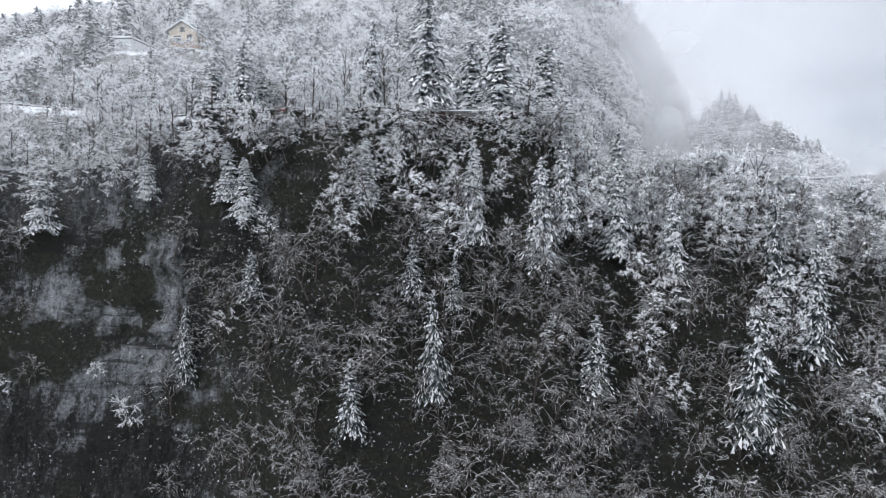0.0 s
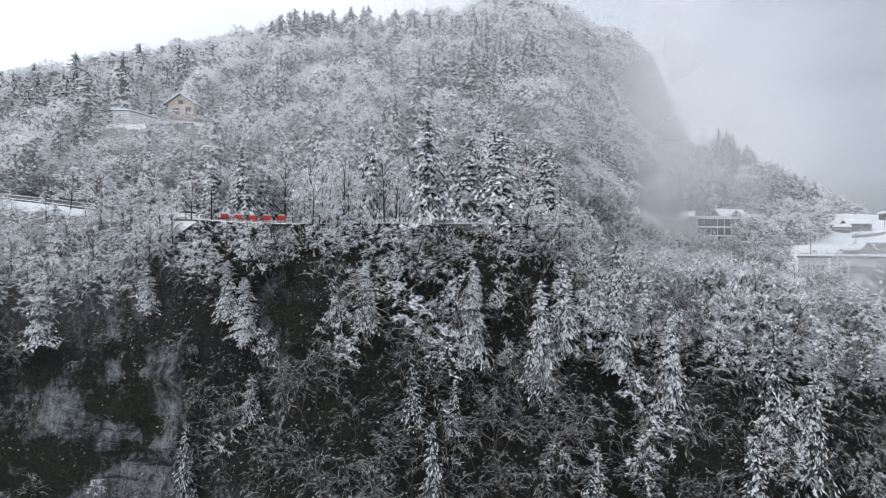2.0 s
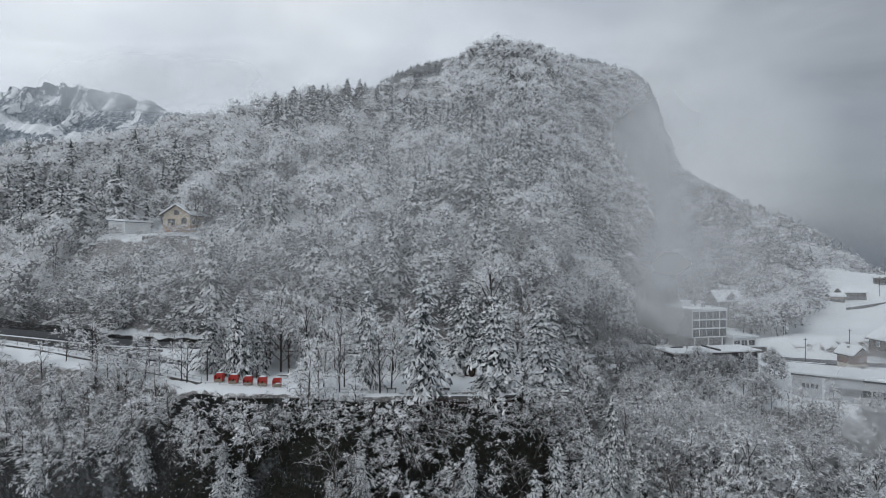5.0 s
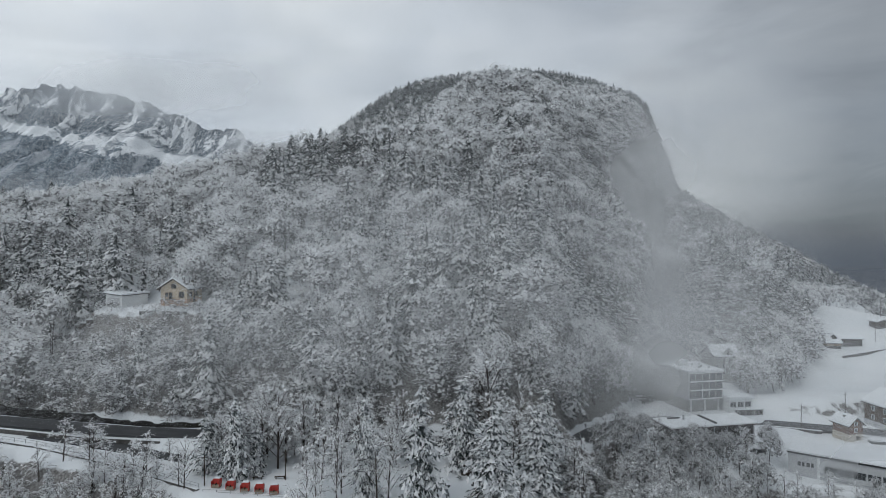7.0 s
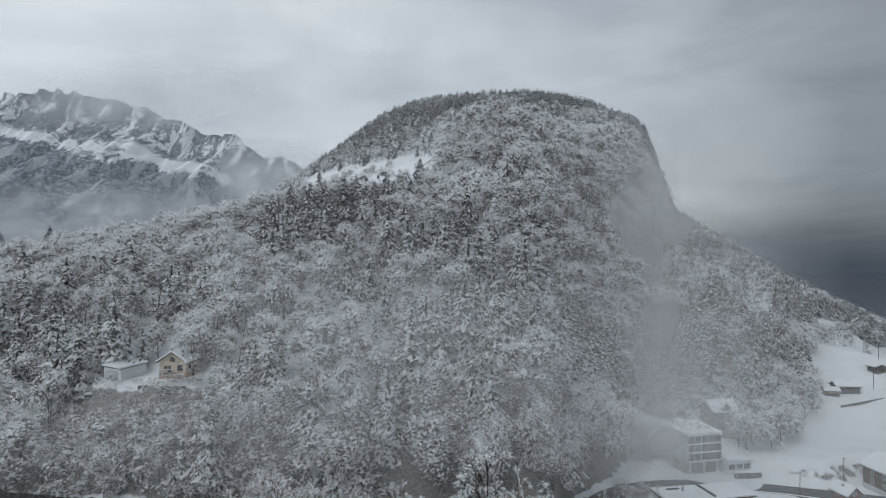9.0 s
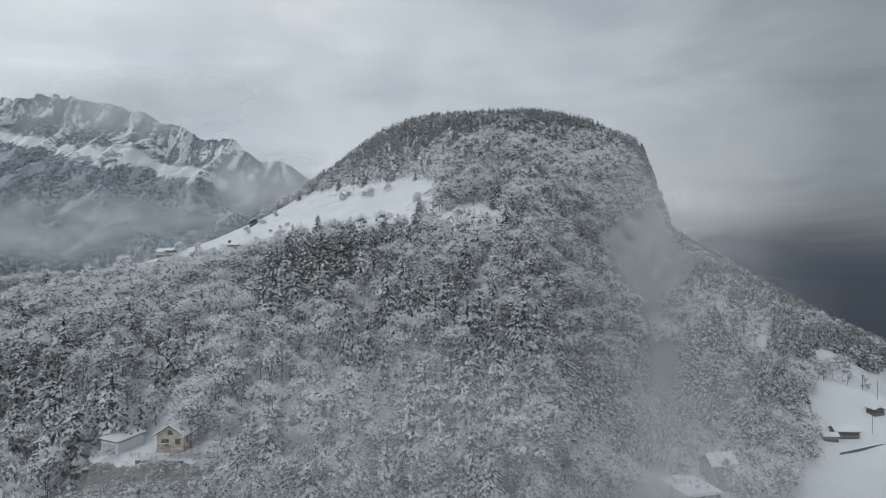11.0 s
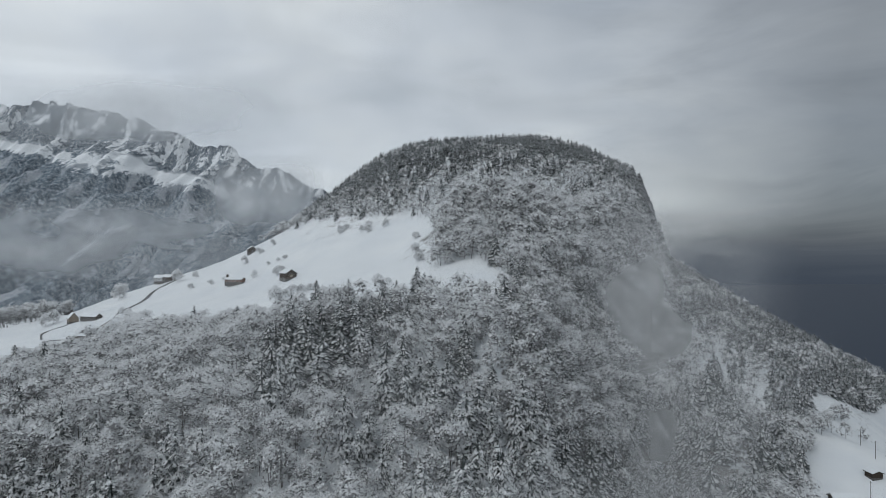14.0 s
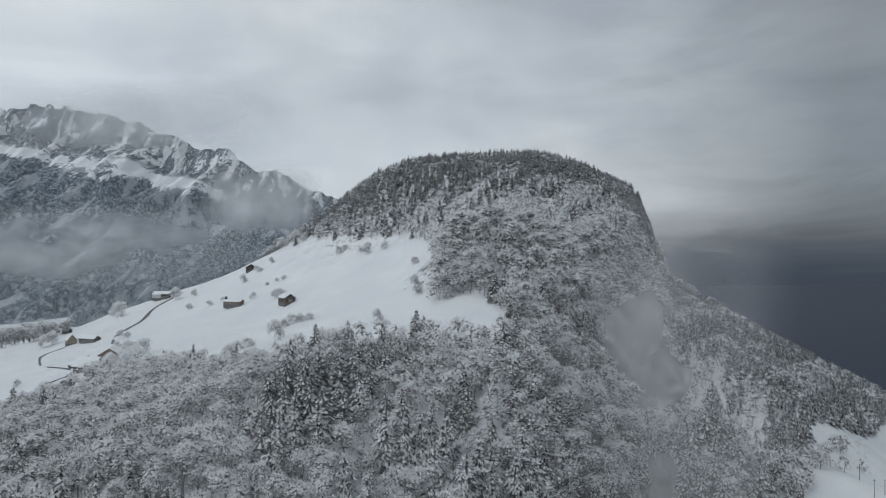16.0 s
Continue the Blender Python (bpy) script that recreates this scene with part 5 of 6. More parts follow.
veil("mist", -110, -40, -22, 8, 101.5, mist_material("mist_cliff", 0.10, 0.05, (0, 0.9), (1, 0, 4), (1, 1, 1), 0.2), label="wisp of mist clinging to the cliff")
veil("mist", 100, 260, 30, 190, 420, mist_material("mist_plume", 0.3, 0.014, (0, 0.95), (2, 0, 3), (1, 1, 0.7)), label="plume of mist along the flank of the hill")
veil("mist", -1900, -600, 0, 320, 2250, mist_material("mist_valley", 0.85, 0.0035, (0, 0.95), (2, 1, 4), (1, 1, 2.0)), label="bank of cloud in the valley")
veil("mist", -800, -360, 180, 460, 2150, mist_material("mist_notch", 0.95, 0.005, (0, 0.95), (5, 1, 4), (1, 1, 1.3), 0.3), label="cloud drifting through the notch")
veil("mist", -1700, -500, 500, 800, 2350, mist_material("cloud_base", 0.85, 0.004, (0, 1.0), (7, 1, 1), (1, 1, 1.4), 0.4), label="cloud that hides the mountain crest")
veil("mist", -2600, 400, -400, 1500, 1500, mist_material("valley_haze", 0.11, 0.002, (0, 0.5), (1, 1, 1), (1, 1, 1), 0.75), label="thin blue haze across the valley")
veil("mist", -200, 60, 36, 140, 187, mist_material("mist_wood", 0.14, 0.02, (0, 0.8), (6, 0, 3), (1, 1, 1), 0.3), label="thin mist hanging in the wood above the house")


# ---- buildings ----
def window(parent, w, h, place, turn=0.0, bars=1, frame_mat=None, glass=None):
    """A window in its wall: a frame with glazing bars around a recessed pane. place: middle of the sill; the window faces -y before the turn."""
    g = Geo()
    t = 0.09
    for x0, z0, x1, z1 in ((-w / 2 - t, -t, w / 2 + t, 0), (-w / 2 - t, h, w / 2 + t, h + t), (-w / 2 - t, 0, -w / 2, h), (w / 2, 0, w / 2 + t, h)):
        g.box(x0, -0.07, z0, x1, 0.05, z1)
    for i in range(bars):
        x = -w / 2 + w * (i + 1) / (bars + 1)
        g.box(x - 0.04, -0.06, 0, x + 0.04, 0.04, h)
    ob = part("window", g, frame_mat or WHITEPAINT, parent)
    ob.matrix_local = pose(*place, 0, 0, turn)
    part("pane", Geo().box(-w / 2, -0.03, 0, w / 2, -0.01, h), glass or GLASS, ob, "dark window glass")
    return ob


def gable_house(name, x, y, z, turn, w, d, eave, peak, wall, label, category, over=0.5, plinth=None, plinth_h=0.0, snow=0.35, roof=None, sunk=3.0):
    """A house with its gable to the front (-y): wall, roof and a quilt of snow; the origin is the middle of the front at the ground."""
    ob = thing(name, x, y, z, turn, label, category)
    part("wall", Geo().prism([(-w / 2, plinth_h), (w / 2, plinth_h), (w / 2, eave), (0, peak), (-w / 2, eave)], 0, d), wall, ob)
    if plinth_h or sunk:
        part("plinth", Geo().box(-w / 2 - 0.05, -0.05, -sunk, w / 2 + 0.05, d + 0.05, plinth_h), plinth or wall, ob)
    k = (peak - eave) / (w / 2)
    o = w / 2 + over

    def layer(a, b, inset):
        q = o - inset
        return Geo().prism([(-q, peak - k * q + a), (0, peak + a), (q, peak - k * q + a), (q, peak - k * q + b), (0, peak + b), (-q, peak - k * q + b)], -over + inset, d + over - inset)

    part("roof", layer(0.02, 0.2, 0.0), roof or DARKWOOD, ob)
    part("roof_snow", layer(0.204, 0.2 + snow, 0.06), SNOW, ob, "thick fresh snow on the roof")
    return ob


def chimney(parent, x, y, z, h=1.6, w=0.6, mat=None):
    ob = part("chimney", Geo().box(-w / 2, -w / 2, 0, w / 2, w / 2, h), mat or CONCRETE, parent)
    ob.location = (x, y, z)
    part("cap", Geo().box(-w / 2 - 0.1, -w / 2 - 0.1, h, w / 2 + 0.1, w / 2 + 0.1, h + 0.22), SNOW, ob, "snow on the chimney cap")
    return ob


# the cream house and its garage in the wood
house = gable_house("house", -71.8, 168, 30.9, -4, 7.4, 9.0, 4.7, 7.1, RENDER_Y, "small cream house with salmon base and snowy gable roof", "house", 0.9, RENDER_R, 1.6, 0.4)
for cx, cz, w, h in ((-0.35, 4.6, 0.5, 1.1), (0.35, 4.6, 0.5, 1.1), (1.75, 2.1, 0.55, 1.5), (2.5, 2.1, 0.55, 1.5), (-2.0, 2.3, 0.7, 1.0), (-0.9, 1.75, 0.8, 1.6)):
    window(house, w, h, (cx, -0.02, cz), 0, 0, DARKWOOD)
for cy in (2.2, 5.5):
    window(house, 1.0, 1.2, (3.72, cy, 2.2), 90, 1, DARKWOOD)
balcony = part("balcony", Geo().box(-3.3, -1.1, 1.45, 0.6, 0, 1.6), CONCRETE, house, "narrow balcony with snow on its rail")
for i in range(9):
    part("baluster", Geo().box(-3.25 + i * 0.47, -1.08, 1.6, -3.2 + i * 0.47, -1.03, 2.5), DARKMETAL, balcony)
part("handrail", Geo().box(-3.3, -1.12, 2.5, 0.6, -1.0, 2.6), SNOW, balcony, "snow-covered handrail")
chimney(house, 1.5, 2.6, 6.1, 1.5, 0.6)
part("flue", Geo().tube((2.7, 3.4, 5.0), (2.7, 3.4, 7.6), 0.12, 0.12, 8), DARKMETAL, house, "tall dark metal flue")
part("dormer", Geo().prism([(1.9, 5.2), (3.2, 5.2), (2.55, 6.6)], 5.0, 6.4), DARKWOOD, house)
garage = thing("garage", -88.5, 168.6, 30.4, -17, "white garage with a low snowy roof and wide door", "garage")
part("wall", Geo().prism([(-2.8, -3.0), (2.8, -3.0), (2.8, 3.0), (-2.8, 3.5)], 0, 9.5), RENDER_W, garage)
part("roof", Geo().prism([(-3.2, 3.54), (3.2, 2.97), (3.2, 3.17), (-3.2, 3.74)], -0.5, 10.0), DARKMETAL, garage)
part("roof_snow", Geo().prism([(-3.15, 3.745), (3.15, 3.175), (3.15, 3.6), (-3.15, 4.15)], -0.45, 9.95), SNOW, garage, "smooth snow on the flat roof")
gdoor = part("garage_door", Geo().box(-2.3, -0.06, 0.0, 1.9, 0.02, 2.4), RENDER_G, garage, "pale sectional door")
for i in range(1, 4):
    part("groove", Geo().box(-2.3, -0.075, 0.6 * i - 0.02, 1.9, -0.055, 0.6 * i + 0.02), CONCRETE, gdoor)
chimney(garage, 1.8, 8.2, 3.0, 1.5, 0.4, DARKMETAL)
yard_wall = thing("garden_wall", -75, 165.2, 29.2, -4, "low grey garden wall capped with snow", "wall")
part("wall", Geo().box(-5, -0.2, -1.6, 8, 0.2, 0.3), STONE, yard_wall)
part("coping", Geo().box(-5.05, -0.28, 0.3, 8.05, 0.28, 0.55), SNOW, yard_wall, "snow on the coping")
for i, (x, y, w) in enumerate(((-97, 167.5, 2.2), (-95.2, 166.2, 1.8), (-93.5, 165.6, 1.6))):
    pile = thing("log_pile", x, y, spot(x, y), 15 * i, "dark covered log pile under snow", "log pile", "piles beside the garage")
    part("logs", Geo().box(-w / 2, -0.7, -0.6, w / 2, 0.7, 1.0), DARKWOOD, pile)
    part("snow", Geo().prism([(-w / 2 - 0.1, 1.0), (w / 2 + 0.1, 1.0), (w / 2 - 0.2, 1.4), (-w / 2 + 0.2, 1.4)], -0.8, 0.8), SNOW, pile, "cap of snow")

# white block with gridded window front
block = thing("apartment_block", 83.0, 197.6, -7.6, 13, "white flat-roofed block with a gridded window front", "building")
part("wall", Geo().box(0, 0, 4.2, 13.2, 14.5, 13.4), RENDER_G, block)
part("base", Geo().box(0.8, 1.6, -3, 12.6, 14.0, 4.2), CONCRETE, block, "recessed shaded ground floor")
part("roof_snow", Geo().box(-0.2, -0.2, 13.404, 13.4, 14.7, 13.85), SNOW, block, "even snow on the flat roof")
for row in range(3):
    for col in range(5):
        window(block, 2.36, 2.4, (1.5 + col * 2.54, -0.02, 4.75 + row * 2.85), 0, 0)
for i in range(4):
    part("slab_edge", Geo().box(0.2, -0.35, 4.42 + i * 2.85, 13.1, -0.08, 4.62 + i * 2.85), WHITEPAINT, block)
for i in range(3):
    part("column", Geo().box(1.2 + i * 5.2, 0.3, -1, 1.55 + i * 5.2, 0.65, 4.2), WHITEPAINT, block)
hut = part("lift_housing", Geo().box(2.2, 8.2, 13.4, 5.4, 11.6, 15.4), RENDER_W, block)
part("snow", Geo().box(2.1, 8.1, 15.404, 5.5, 11.7, 15.8), SNOW, hut)
for i, (x, y) in enumerate(((6.8, 4.0), (8.6, 5.2), (10.4, 3.4), (7.4, 8.4), (10.6, 9.0))):
    part("roof_vent", Geo().tube((x, y, 13.4), (x, y, 14.6), 0.3, 0.3, 8), METAL, block)
annex = thing("annex", 96.8, 198.4, -7.6, 10, "low white annex with three wide windows and snowy roof", "building")
part("wall", Geo().box(0, 0, -2, 8.6, 9, 4.3), RENDER_W, annex)
part("roof_snow", Geo().prism([(-0.4, 4.304), (9.2, 4.304), (9.0, 4.8), (-0.2, 5.2)], -0.6, 9.3), SNOW, annex)
for i in range(3):
    window(annex, 2.1, 1.7, (1.5 + i * 2.75, -0.02, 1.7), 0, 1)
ret = thing("retaining_wall", 97.8, 195.6, -8.6, 3, "dark concrete retaining wall with recesses under the annex", "wall")
part("wall", Geo().box(0, 0, -1, 9.0, 0.5, 2.6), STONE, ret)
for i in range(4):
    part("pier", Geo().box(0.2 + i * 2.8, -0.25, -1, 0.55 + i * 2.8, 0, 2.7), CONCRETE, ret)
part("coping", Geo().box(-0.1, -0.3, 2.7, 9.1, 0.7, 2.95), SNOW, ret)

# flat-roofed hall on posts
hall = thing("garage_hall", 65.0, 165.2, -8.2, 11, "open-fronted flat-roofed hall with snow on the roof", "building")
# the back wall's dark stone colour stands in for shade inside the hall
part("back_wall", Geo().box(0, 8.6, -2, 26, 9, 5.2), STONE, hall)
part("side_wall", Geo().box(0, 0.3, -2, 0.35, 8.6, 5.2), STONE, hall)
part("side_wall", Geo().box(25.6, 0.3, -2, 26, 8.6, 5.2), STONE, hall)
part("floor", Geo().box(0, 0, -2.2, 26, 9, -0.05), ASPHALT, hall)
part("roof", Geo().box(-0.6, -0.6, 5.2, 26.6, 9.4, 5.5), DARKWOOD, hall, "dark roof edge")
part("roof_snow", Geo().box(-0.55, -0.55, 5.504, 26.55, 9.35, 5.85), SNOW, hall)
for i in range(7):
    part("post", Geo().box(0.4 + i * 4.15, -0.15, -2, 0.65 + i * 4.15, 0.1, 5.2), METAL, hall)
part("skylight", Geo().box(13.6, 0.4, 5.854, 14.2, 8.6, 6.25), DARKMETAL, hall, "dark ridge strip on the roof")
part("roof_vent", Geo().tube((7.4, 6.0, 5.8), (7.4, 6.0, 7.2), 0.3, 0.3, 8), METAL, hall)
part("roof_hatch", Geo().box(3.2, 7.2, 5.854, 7.0, 7.7, 6.2), DARKMETAL, hall)

# villa with dormer and cross gable
villa = gable_house("villa", 112.5, 228.0, -0.6, 100, 8.0, 10.4, 7.2, 10.4, CONCRETE, "three-storey pale villa with shutters and snowy roof", "house", 0.6, None, 0.0, 0.4)
for row in range(3):
    for col in range(4):
        window(villa, 1.1, 1.4, (-4.02, 1.3 + col * 2.6, 0.5 + row * 2.3), -90, 1)
    for col in range(3):
        window(villa, 1.1, 1.4, (-2.6 + col * 2.6, -0.02, 0.5 + row * 2.3), 0, 1)
gab = part("cross_gable", Geo().prism([(-1.7, 6.6), (1.7, 6.6), (1.7, 8.6), (0, 10.2), (-1.7, 8.6)], 0, 4.0), CONCRETE, villa)
gab.matrix_local = pose(-4.3, 5.2, 0, 0, 0, -90)
part("gable_snow", Geo().prism([(-2.2, 8.3), (0, 10.3), (2.2, 8.3), (2.2, 8.6), (0, 10.6), (-2.2, 8.6)], -0.4, 4.2), SNOW, gab)
window(gab, 1.0, 1.2, (0, -0.02, 7.4), 0, 1)
chimney(villa, 1.0, 6.4, 9.4, 1.7, 0.7)

# red-brown hut and the large brown house beside the road
hut = gable_house("wooden_house", 122.6, 175.0, -9.9, 12, 4.8, 5.6, 5.2, 7.1, REDWOOD, "small red-brown wooden house on a cream base", "house", 0.7, RENDER_C, 2.4, 0.4)
for cx, cz in ((0.0, 3.0), (0.0, 4.9)):
    window(hut, 1.0, 1.0, (cx, -0.02, cz), 0, 1)
window(hut, 0.9, 0.9, (0.6, -0.07, 0.9), 0, 0, PALEWOOD)
chimney(hut, -1.0, 3.0, 6.0, 1.3, 0.5)
big = gable_house("brown_house", 146.0, 184.0, -10.8, 6, 12.0, 11.0, 8.2, 11.6, BROWNWOOD, "large brown shingled house with balconies and snowy roof", "house", 0.8, RENDER_G, 2.6, 0.45)
for row in range(3):
    for col in range(4):
        window(big, 1.1, 1.3, (-4.4 + col * 2.9, -0.02, 0.6 + row * 2.7), 0, 1)
for row in range(2):
    window(big, 1.1, 1.3, (-6.02, 3.0, 3.2 + row * 2.7), -90, 1)
    window(big, 1.1, 1.3, (-6.02, 7.5, 3.2 + row * 2.7), -90, 1)
window(big, 1.2, 1.3, (0, -0.02, 8.8), 0, 1)
bal = part("balcony", Geo().box(-6, -1.6, 2.5, 6, 0, 2.7), PALEWOOD, big)
for i in range(11):
    part("baluster", Geo().box(-5.9 + i * 1.17, -1.55, 2.7, -5.8 + i * 1.17, -1.48, 3.7), WHITEPAINT, bal)
part("handrail", Geo().box(-6, -1.6, 3.7, 6, -1.42, 3.82), WHITEPAINT, bal)
chimney(big, 2.0, 5.0, 10.6, 1.8, 0.7)
hedge = thing("hedge", 125.5, 172.5, -10.4, -12, "clipped dark hedge under a slab of snow", "hedge")
part("foliage", Geo().box(0, 0, -1, 11, 2.0, 1.6), NEEDLE, hedge)
part("snow", Geo().prism([(0, 1.6), (11, 1.6), (10.8, 2.1), (0.2, 2.1)], -0.1, 2.1), SNOW, hedge)

# grey works hall with a window strip
works = thing("works_hall", 92.8, 158.0, -15.2, -36.5, "long grey works hall with a strip of windows", "building")
part("wall", Geo().box(0, 0, -3, 46, 15, 8.4), RENDER_G, works)
part("roof_edge", Geo().box(-0.3, -0.3, 8.4, 46.3, 15.3, 8.8), DARKMETAL, works)
part("roof_snow", Geo().box(-0.2, -0.1, 8.804, 46.2, 15.2, 9.2), SNOW, works)
part("pilaster", Geo().box(6.6, -0.15, -2, 7.2, 0, 8.4), RENDER_W, works)
for i in range(12):
    window(works, 2.6, 1.7, (9.6 + i * 3.0, -0.02, 4.6), 0, 2, METAL)
part("drip_rail", Geo().box(8.0, -0.12, 3.2, 46, -0.01, 3.4), METAL, works)
for i, w in enumerate((0.7, 0.55, 0.75, 0.6)):
    part("sign", Geo().box(2.2 + i * 1.0, -0.08, 5.4, 2.2 + i * 1.0 + w, -0.01, 6.5), DARKMETAL, works, "dark plain sign bars")
car = thing("parked_car", 88.0, 163.5, spot(88, 163.5), 20, "dark parked car half covered in snow", "car")
part("body", Geo().prism([(-2.1, 0.35), (2.1, 0.35), (2.1, 0.9), (1.2, 1.0), (0.6, 1.45), (-1.2, 1.45), (-2.0, 0.95)], -0.85, 0.85), DARKMETAL, car)
part("snow", Geo().prism([(-1.25, 1.454), (0.65, 1.454), (0.5, 1.62), (-1.1, 1.62)], -0.8, 0.8), SNOW, car)
for wx in (-1.3, 1.3):
    for wy in (-0.86, 0.66):
        part("wheel", Geo().tube((wx, wy, 0.33), (wx, wy + 0.2, 0.33), 0.33, 0.33, 12), DARKMETAL, car)

# barns and farms on the meadow and the east field
def barn(name, x, y, turn, w, d, eave, peak, wall, label, category="barn", over=0.6, snow=0.45):
    return gable_house(name, x, y, spot(x, y) + 0.3, turn, w, d, eave, peak, wall, label, category, over, STONE, 0.7, snow)


b1 = barn("barn", -114, 503, 38, 9.5, 12, 4.6, 7.6, DARKWOOD, "dark timber barn alone on the snowy meadow")
part("door", Geo().box(-1.4, -0.06, 0.7, 1.4, -0.005, 3.4), PALEWOOD, b1)
part("base_board", Geo().box(-4.7, -0.1, 0.4, 4.7, -0.055, 1.5), BROWNWOOD, b1, "brown boards along the foot")
b2 = barn("farm_building", -172, 566, 78, 6.0, 17, 3.0, 4.8, REDWOOD, "long low brown farm building under snow", "farm building")
for i in range(4):
    window(b2, 1.2, 1.0, (-3.02, 3.0 + i * 3.6, 1.2), -90, 1)
part("turret", Geo().prism([(-0.9, 0), (0.9, 0), (0.9, 6.0), (0, 7.6), (-0.9, 6.0)], 15.0, 16.8), DARKWOOD, b2)
b3 = barn("chalet", -203, 703, 25, 9, 9, 4.4, 7.2, DARKWOOD, "small dark chalet high on the meadow", "chalet")
window(b3, 1.2, 1.0, (0, -0.02, 2.0), 0, 1)
c1 = barn("farmhouse", -329, 768, 82, 9, 13, 5.0, 8.4, RENDER_G, "pale farmhouse with a snowy roof at the lane", "house")
c2 = barn("barn", -315, 755, 70, 8, 12, 3.6, 6.4, DARKWOOD, "dark barn beside the pale farmhouse")
for i in range(3):
    window(c1, 1.1, 1.2, (-4.52, 2.5 + i * 3.6, 2.0), -90, 1)
d1 = barn("farmhouse", -226, 424, 84, 12.5, 15.0, 2.4, 7.2, BROWNWOOD, "farmhouse with a broad snowy roof at the wood's edge", "house", 0.9)
for i in range(4):
    window(d1, 1.1, 1.0, (-6.27, 2.2 + i * 3.2, 1.1), -90, 1)
chimney(d1, 1.2, 9.0, 6.6, 1.8, 0.8)
d2 = barn("barn", -232, 448, 12, 15.0, 13, 3.2, 8.0, REDWOOD, "large red-brown barn behind the farmhouse")
part("door", Geo().box(-1.8, -0.06, 0.7, 1.8, -0.005, 3.6), DARKWOOD, d2)
d3 = barn("shed", -207, 357, 70, 5.5, 8, 1.8, 3.4, DARKWOOD, "low dark shed under snow beside the wood", "shed")
d4 = barn("shed", -258, 452, 60, 4.0, 6, 1.8, 3.4, DARKWOOD, "small dark shed beside the farmhouse", "shed")
e1 = barn("farmhouse", -341, 592, 40, 8.5, 9, 3.8, 9.0, PALEWOOD, "beige gabled farmhouse on the lower meadow", "house")
e2 = barn("barn", -313, 584, 68, 7, 20, 2.0, 4.6, DARKWOOD, "long dark barn on the lower meadow")
f1 = barn("barn", -398, 686, 60, 6, 9, 2.6, 5.0, DARKWOOD, "small dark hut at the meadow's far edge", "hut")
g2 = barn("barn", 209, 281, 4, 5.0, 5, 2.8, 3.7, DARKWOOD, "small dark hay barn on the east field")
h1 = barn("stable", 188, 267, 84, 5, 10, 2.4, 3.8, DARKWOOD, "long low stable with a snowy roof", "stable")
h2 = barn("shed", 177.5, 264.5, 84, 3.2, 6, 2.0, 2.9, PALEWOOD, "little lean shed beside the stable", "shed")

# field trees and bushes
for x, y, h in ((-200.7, 665, 10), (-291, 709, 15), (-357, 709, 20), (-93.5, 372, 13), (-87, 593, 9), (-56, 554, 9), (-40, 546, 8), (-9, 384, 9), (-135, 540, 9),
                (-262, 690, 9), (-240, 425, 9), (-115, 352, 9), (-30, 352, 8), (10, 350, 8), (-165, 575, 7), (-176, 690, 8), (-285, 572, 8), (-379, 610, 13), (-374, 615, 14), (-268, 402, 6), (-270, 553, 7), (-214, 442, 15), (-208, 447, 13), (-206, 432, 12),
                (-207, 400, 12), (-200, 404, 12), (-196, 412, 13), (-190, 398, 13), (-210, 388, 11), (-199, 384, 12), (-188, 380, 12), (-183, 388, 13), (-176, 376, 12), (-212, 368, 8)):
    plant(FIELD, x, y, spot(x, y) - 0.3, h * 1.05, 1.05, x * 17, "trees on the meadow")
for x, y, h in ((-103, 415, 5), (-98, 415, 6), (-94, 421, 6.5), (-88, 421, 6), (-83, 422, 5.5), (-118, 378, 6), (-112, 381, 6), (-58, 570, 6), (-63, 567, 6), (-82, 595, 6), (-11, 481, 6), (-7, 376, 6), (-132, 546, 7), (-244, 628, 6), (-216, 609, 6), (-201, 602, 6), (-150, 606, 4), (-143, 604, 4.5), (-193, 690, 6), (-187, 681, 5.5), (-160, 606, 4), (-262, 520, 5)):
    plant(FIELD, x, y, spot(x, y) - 0.4, h * 1.05, 1.5, x * 17, "bushes on the meadow")
rr = np.random.default_rng(61)
gx, gy = rr.uniform(-515, -398, 260), rr.uniform(590, 700, 260)
keep = (np.abs(gy - 645 - 0.55 * (gx + 440)) < 20) & (gy > 0.9 * (gx + 440) + 590)
gx, gy = gx[keep], gy[keep]
stand("grove", np.stack([gx, gy, ground(gx, gy), rr.uniform(14, 23, len(gx)), rr.uniform(1.0, 1.35, len(gx)), gx], 1), LOW_LEAF, 13, [BARK, PLUME, TWIG_AND_SHADE], "frosted grove on the valley side of the meadow")
gx, gy = rr.uniform(215, 262, 26), rr.uniform(322, 375, 26)
keep = np.abs(gy - 350 - 0.9 * (gx - 238)) < 12
gx, gy = gx[keep], gy[keep]
stand("grove", np.stack([gx, gy, ground(gx, gy), rr.uniform(9, 13, len(gx)), rr.uniform(0.9, 1.1, len(gx)), gx], 1), LOW_LEAF, 13, [BARK, PLUME, TWIG_AND_SHADE], "row of bare frosted trees in the field")
for x, y, h in ((183, 303, 17), (176, 288, 14), (168, 280, 13), (127, 187, 5), (150, 262, 13)):
    plant(SPRUCE, x, y, spot(x, y), h, 0.9, x * 9, "spruces at the field's edge")

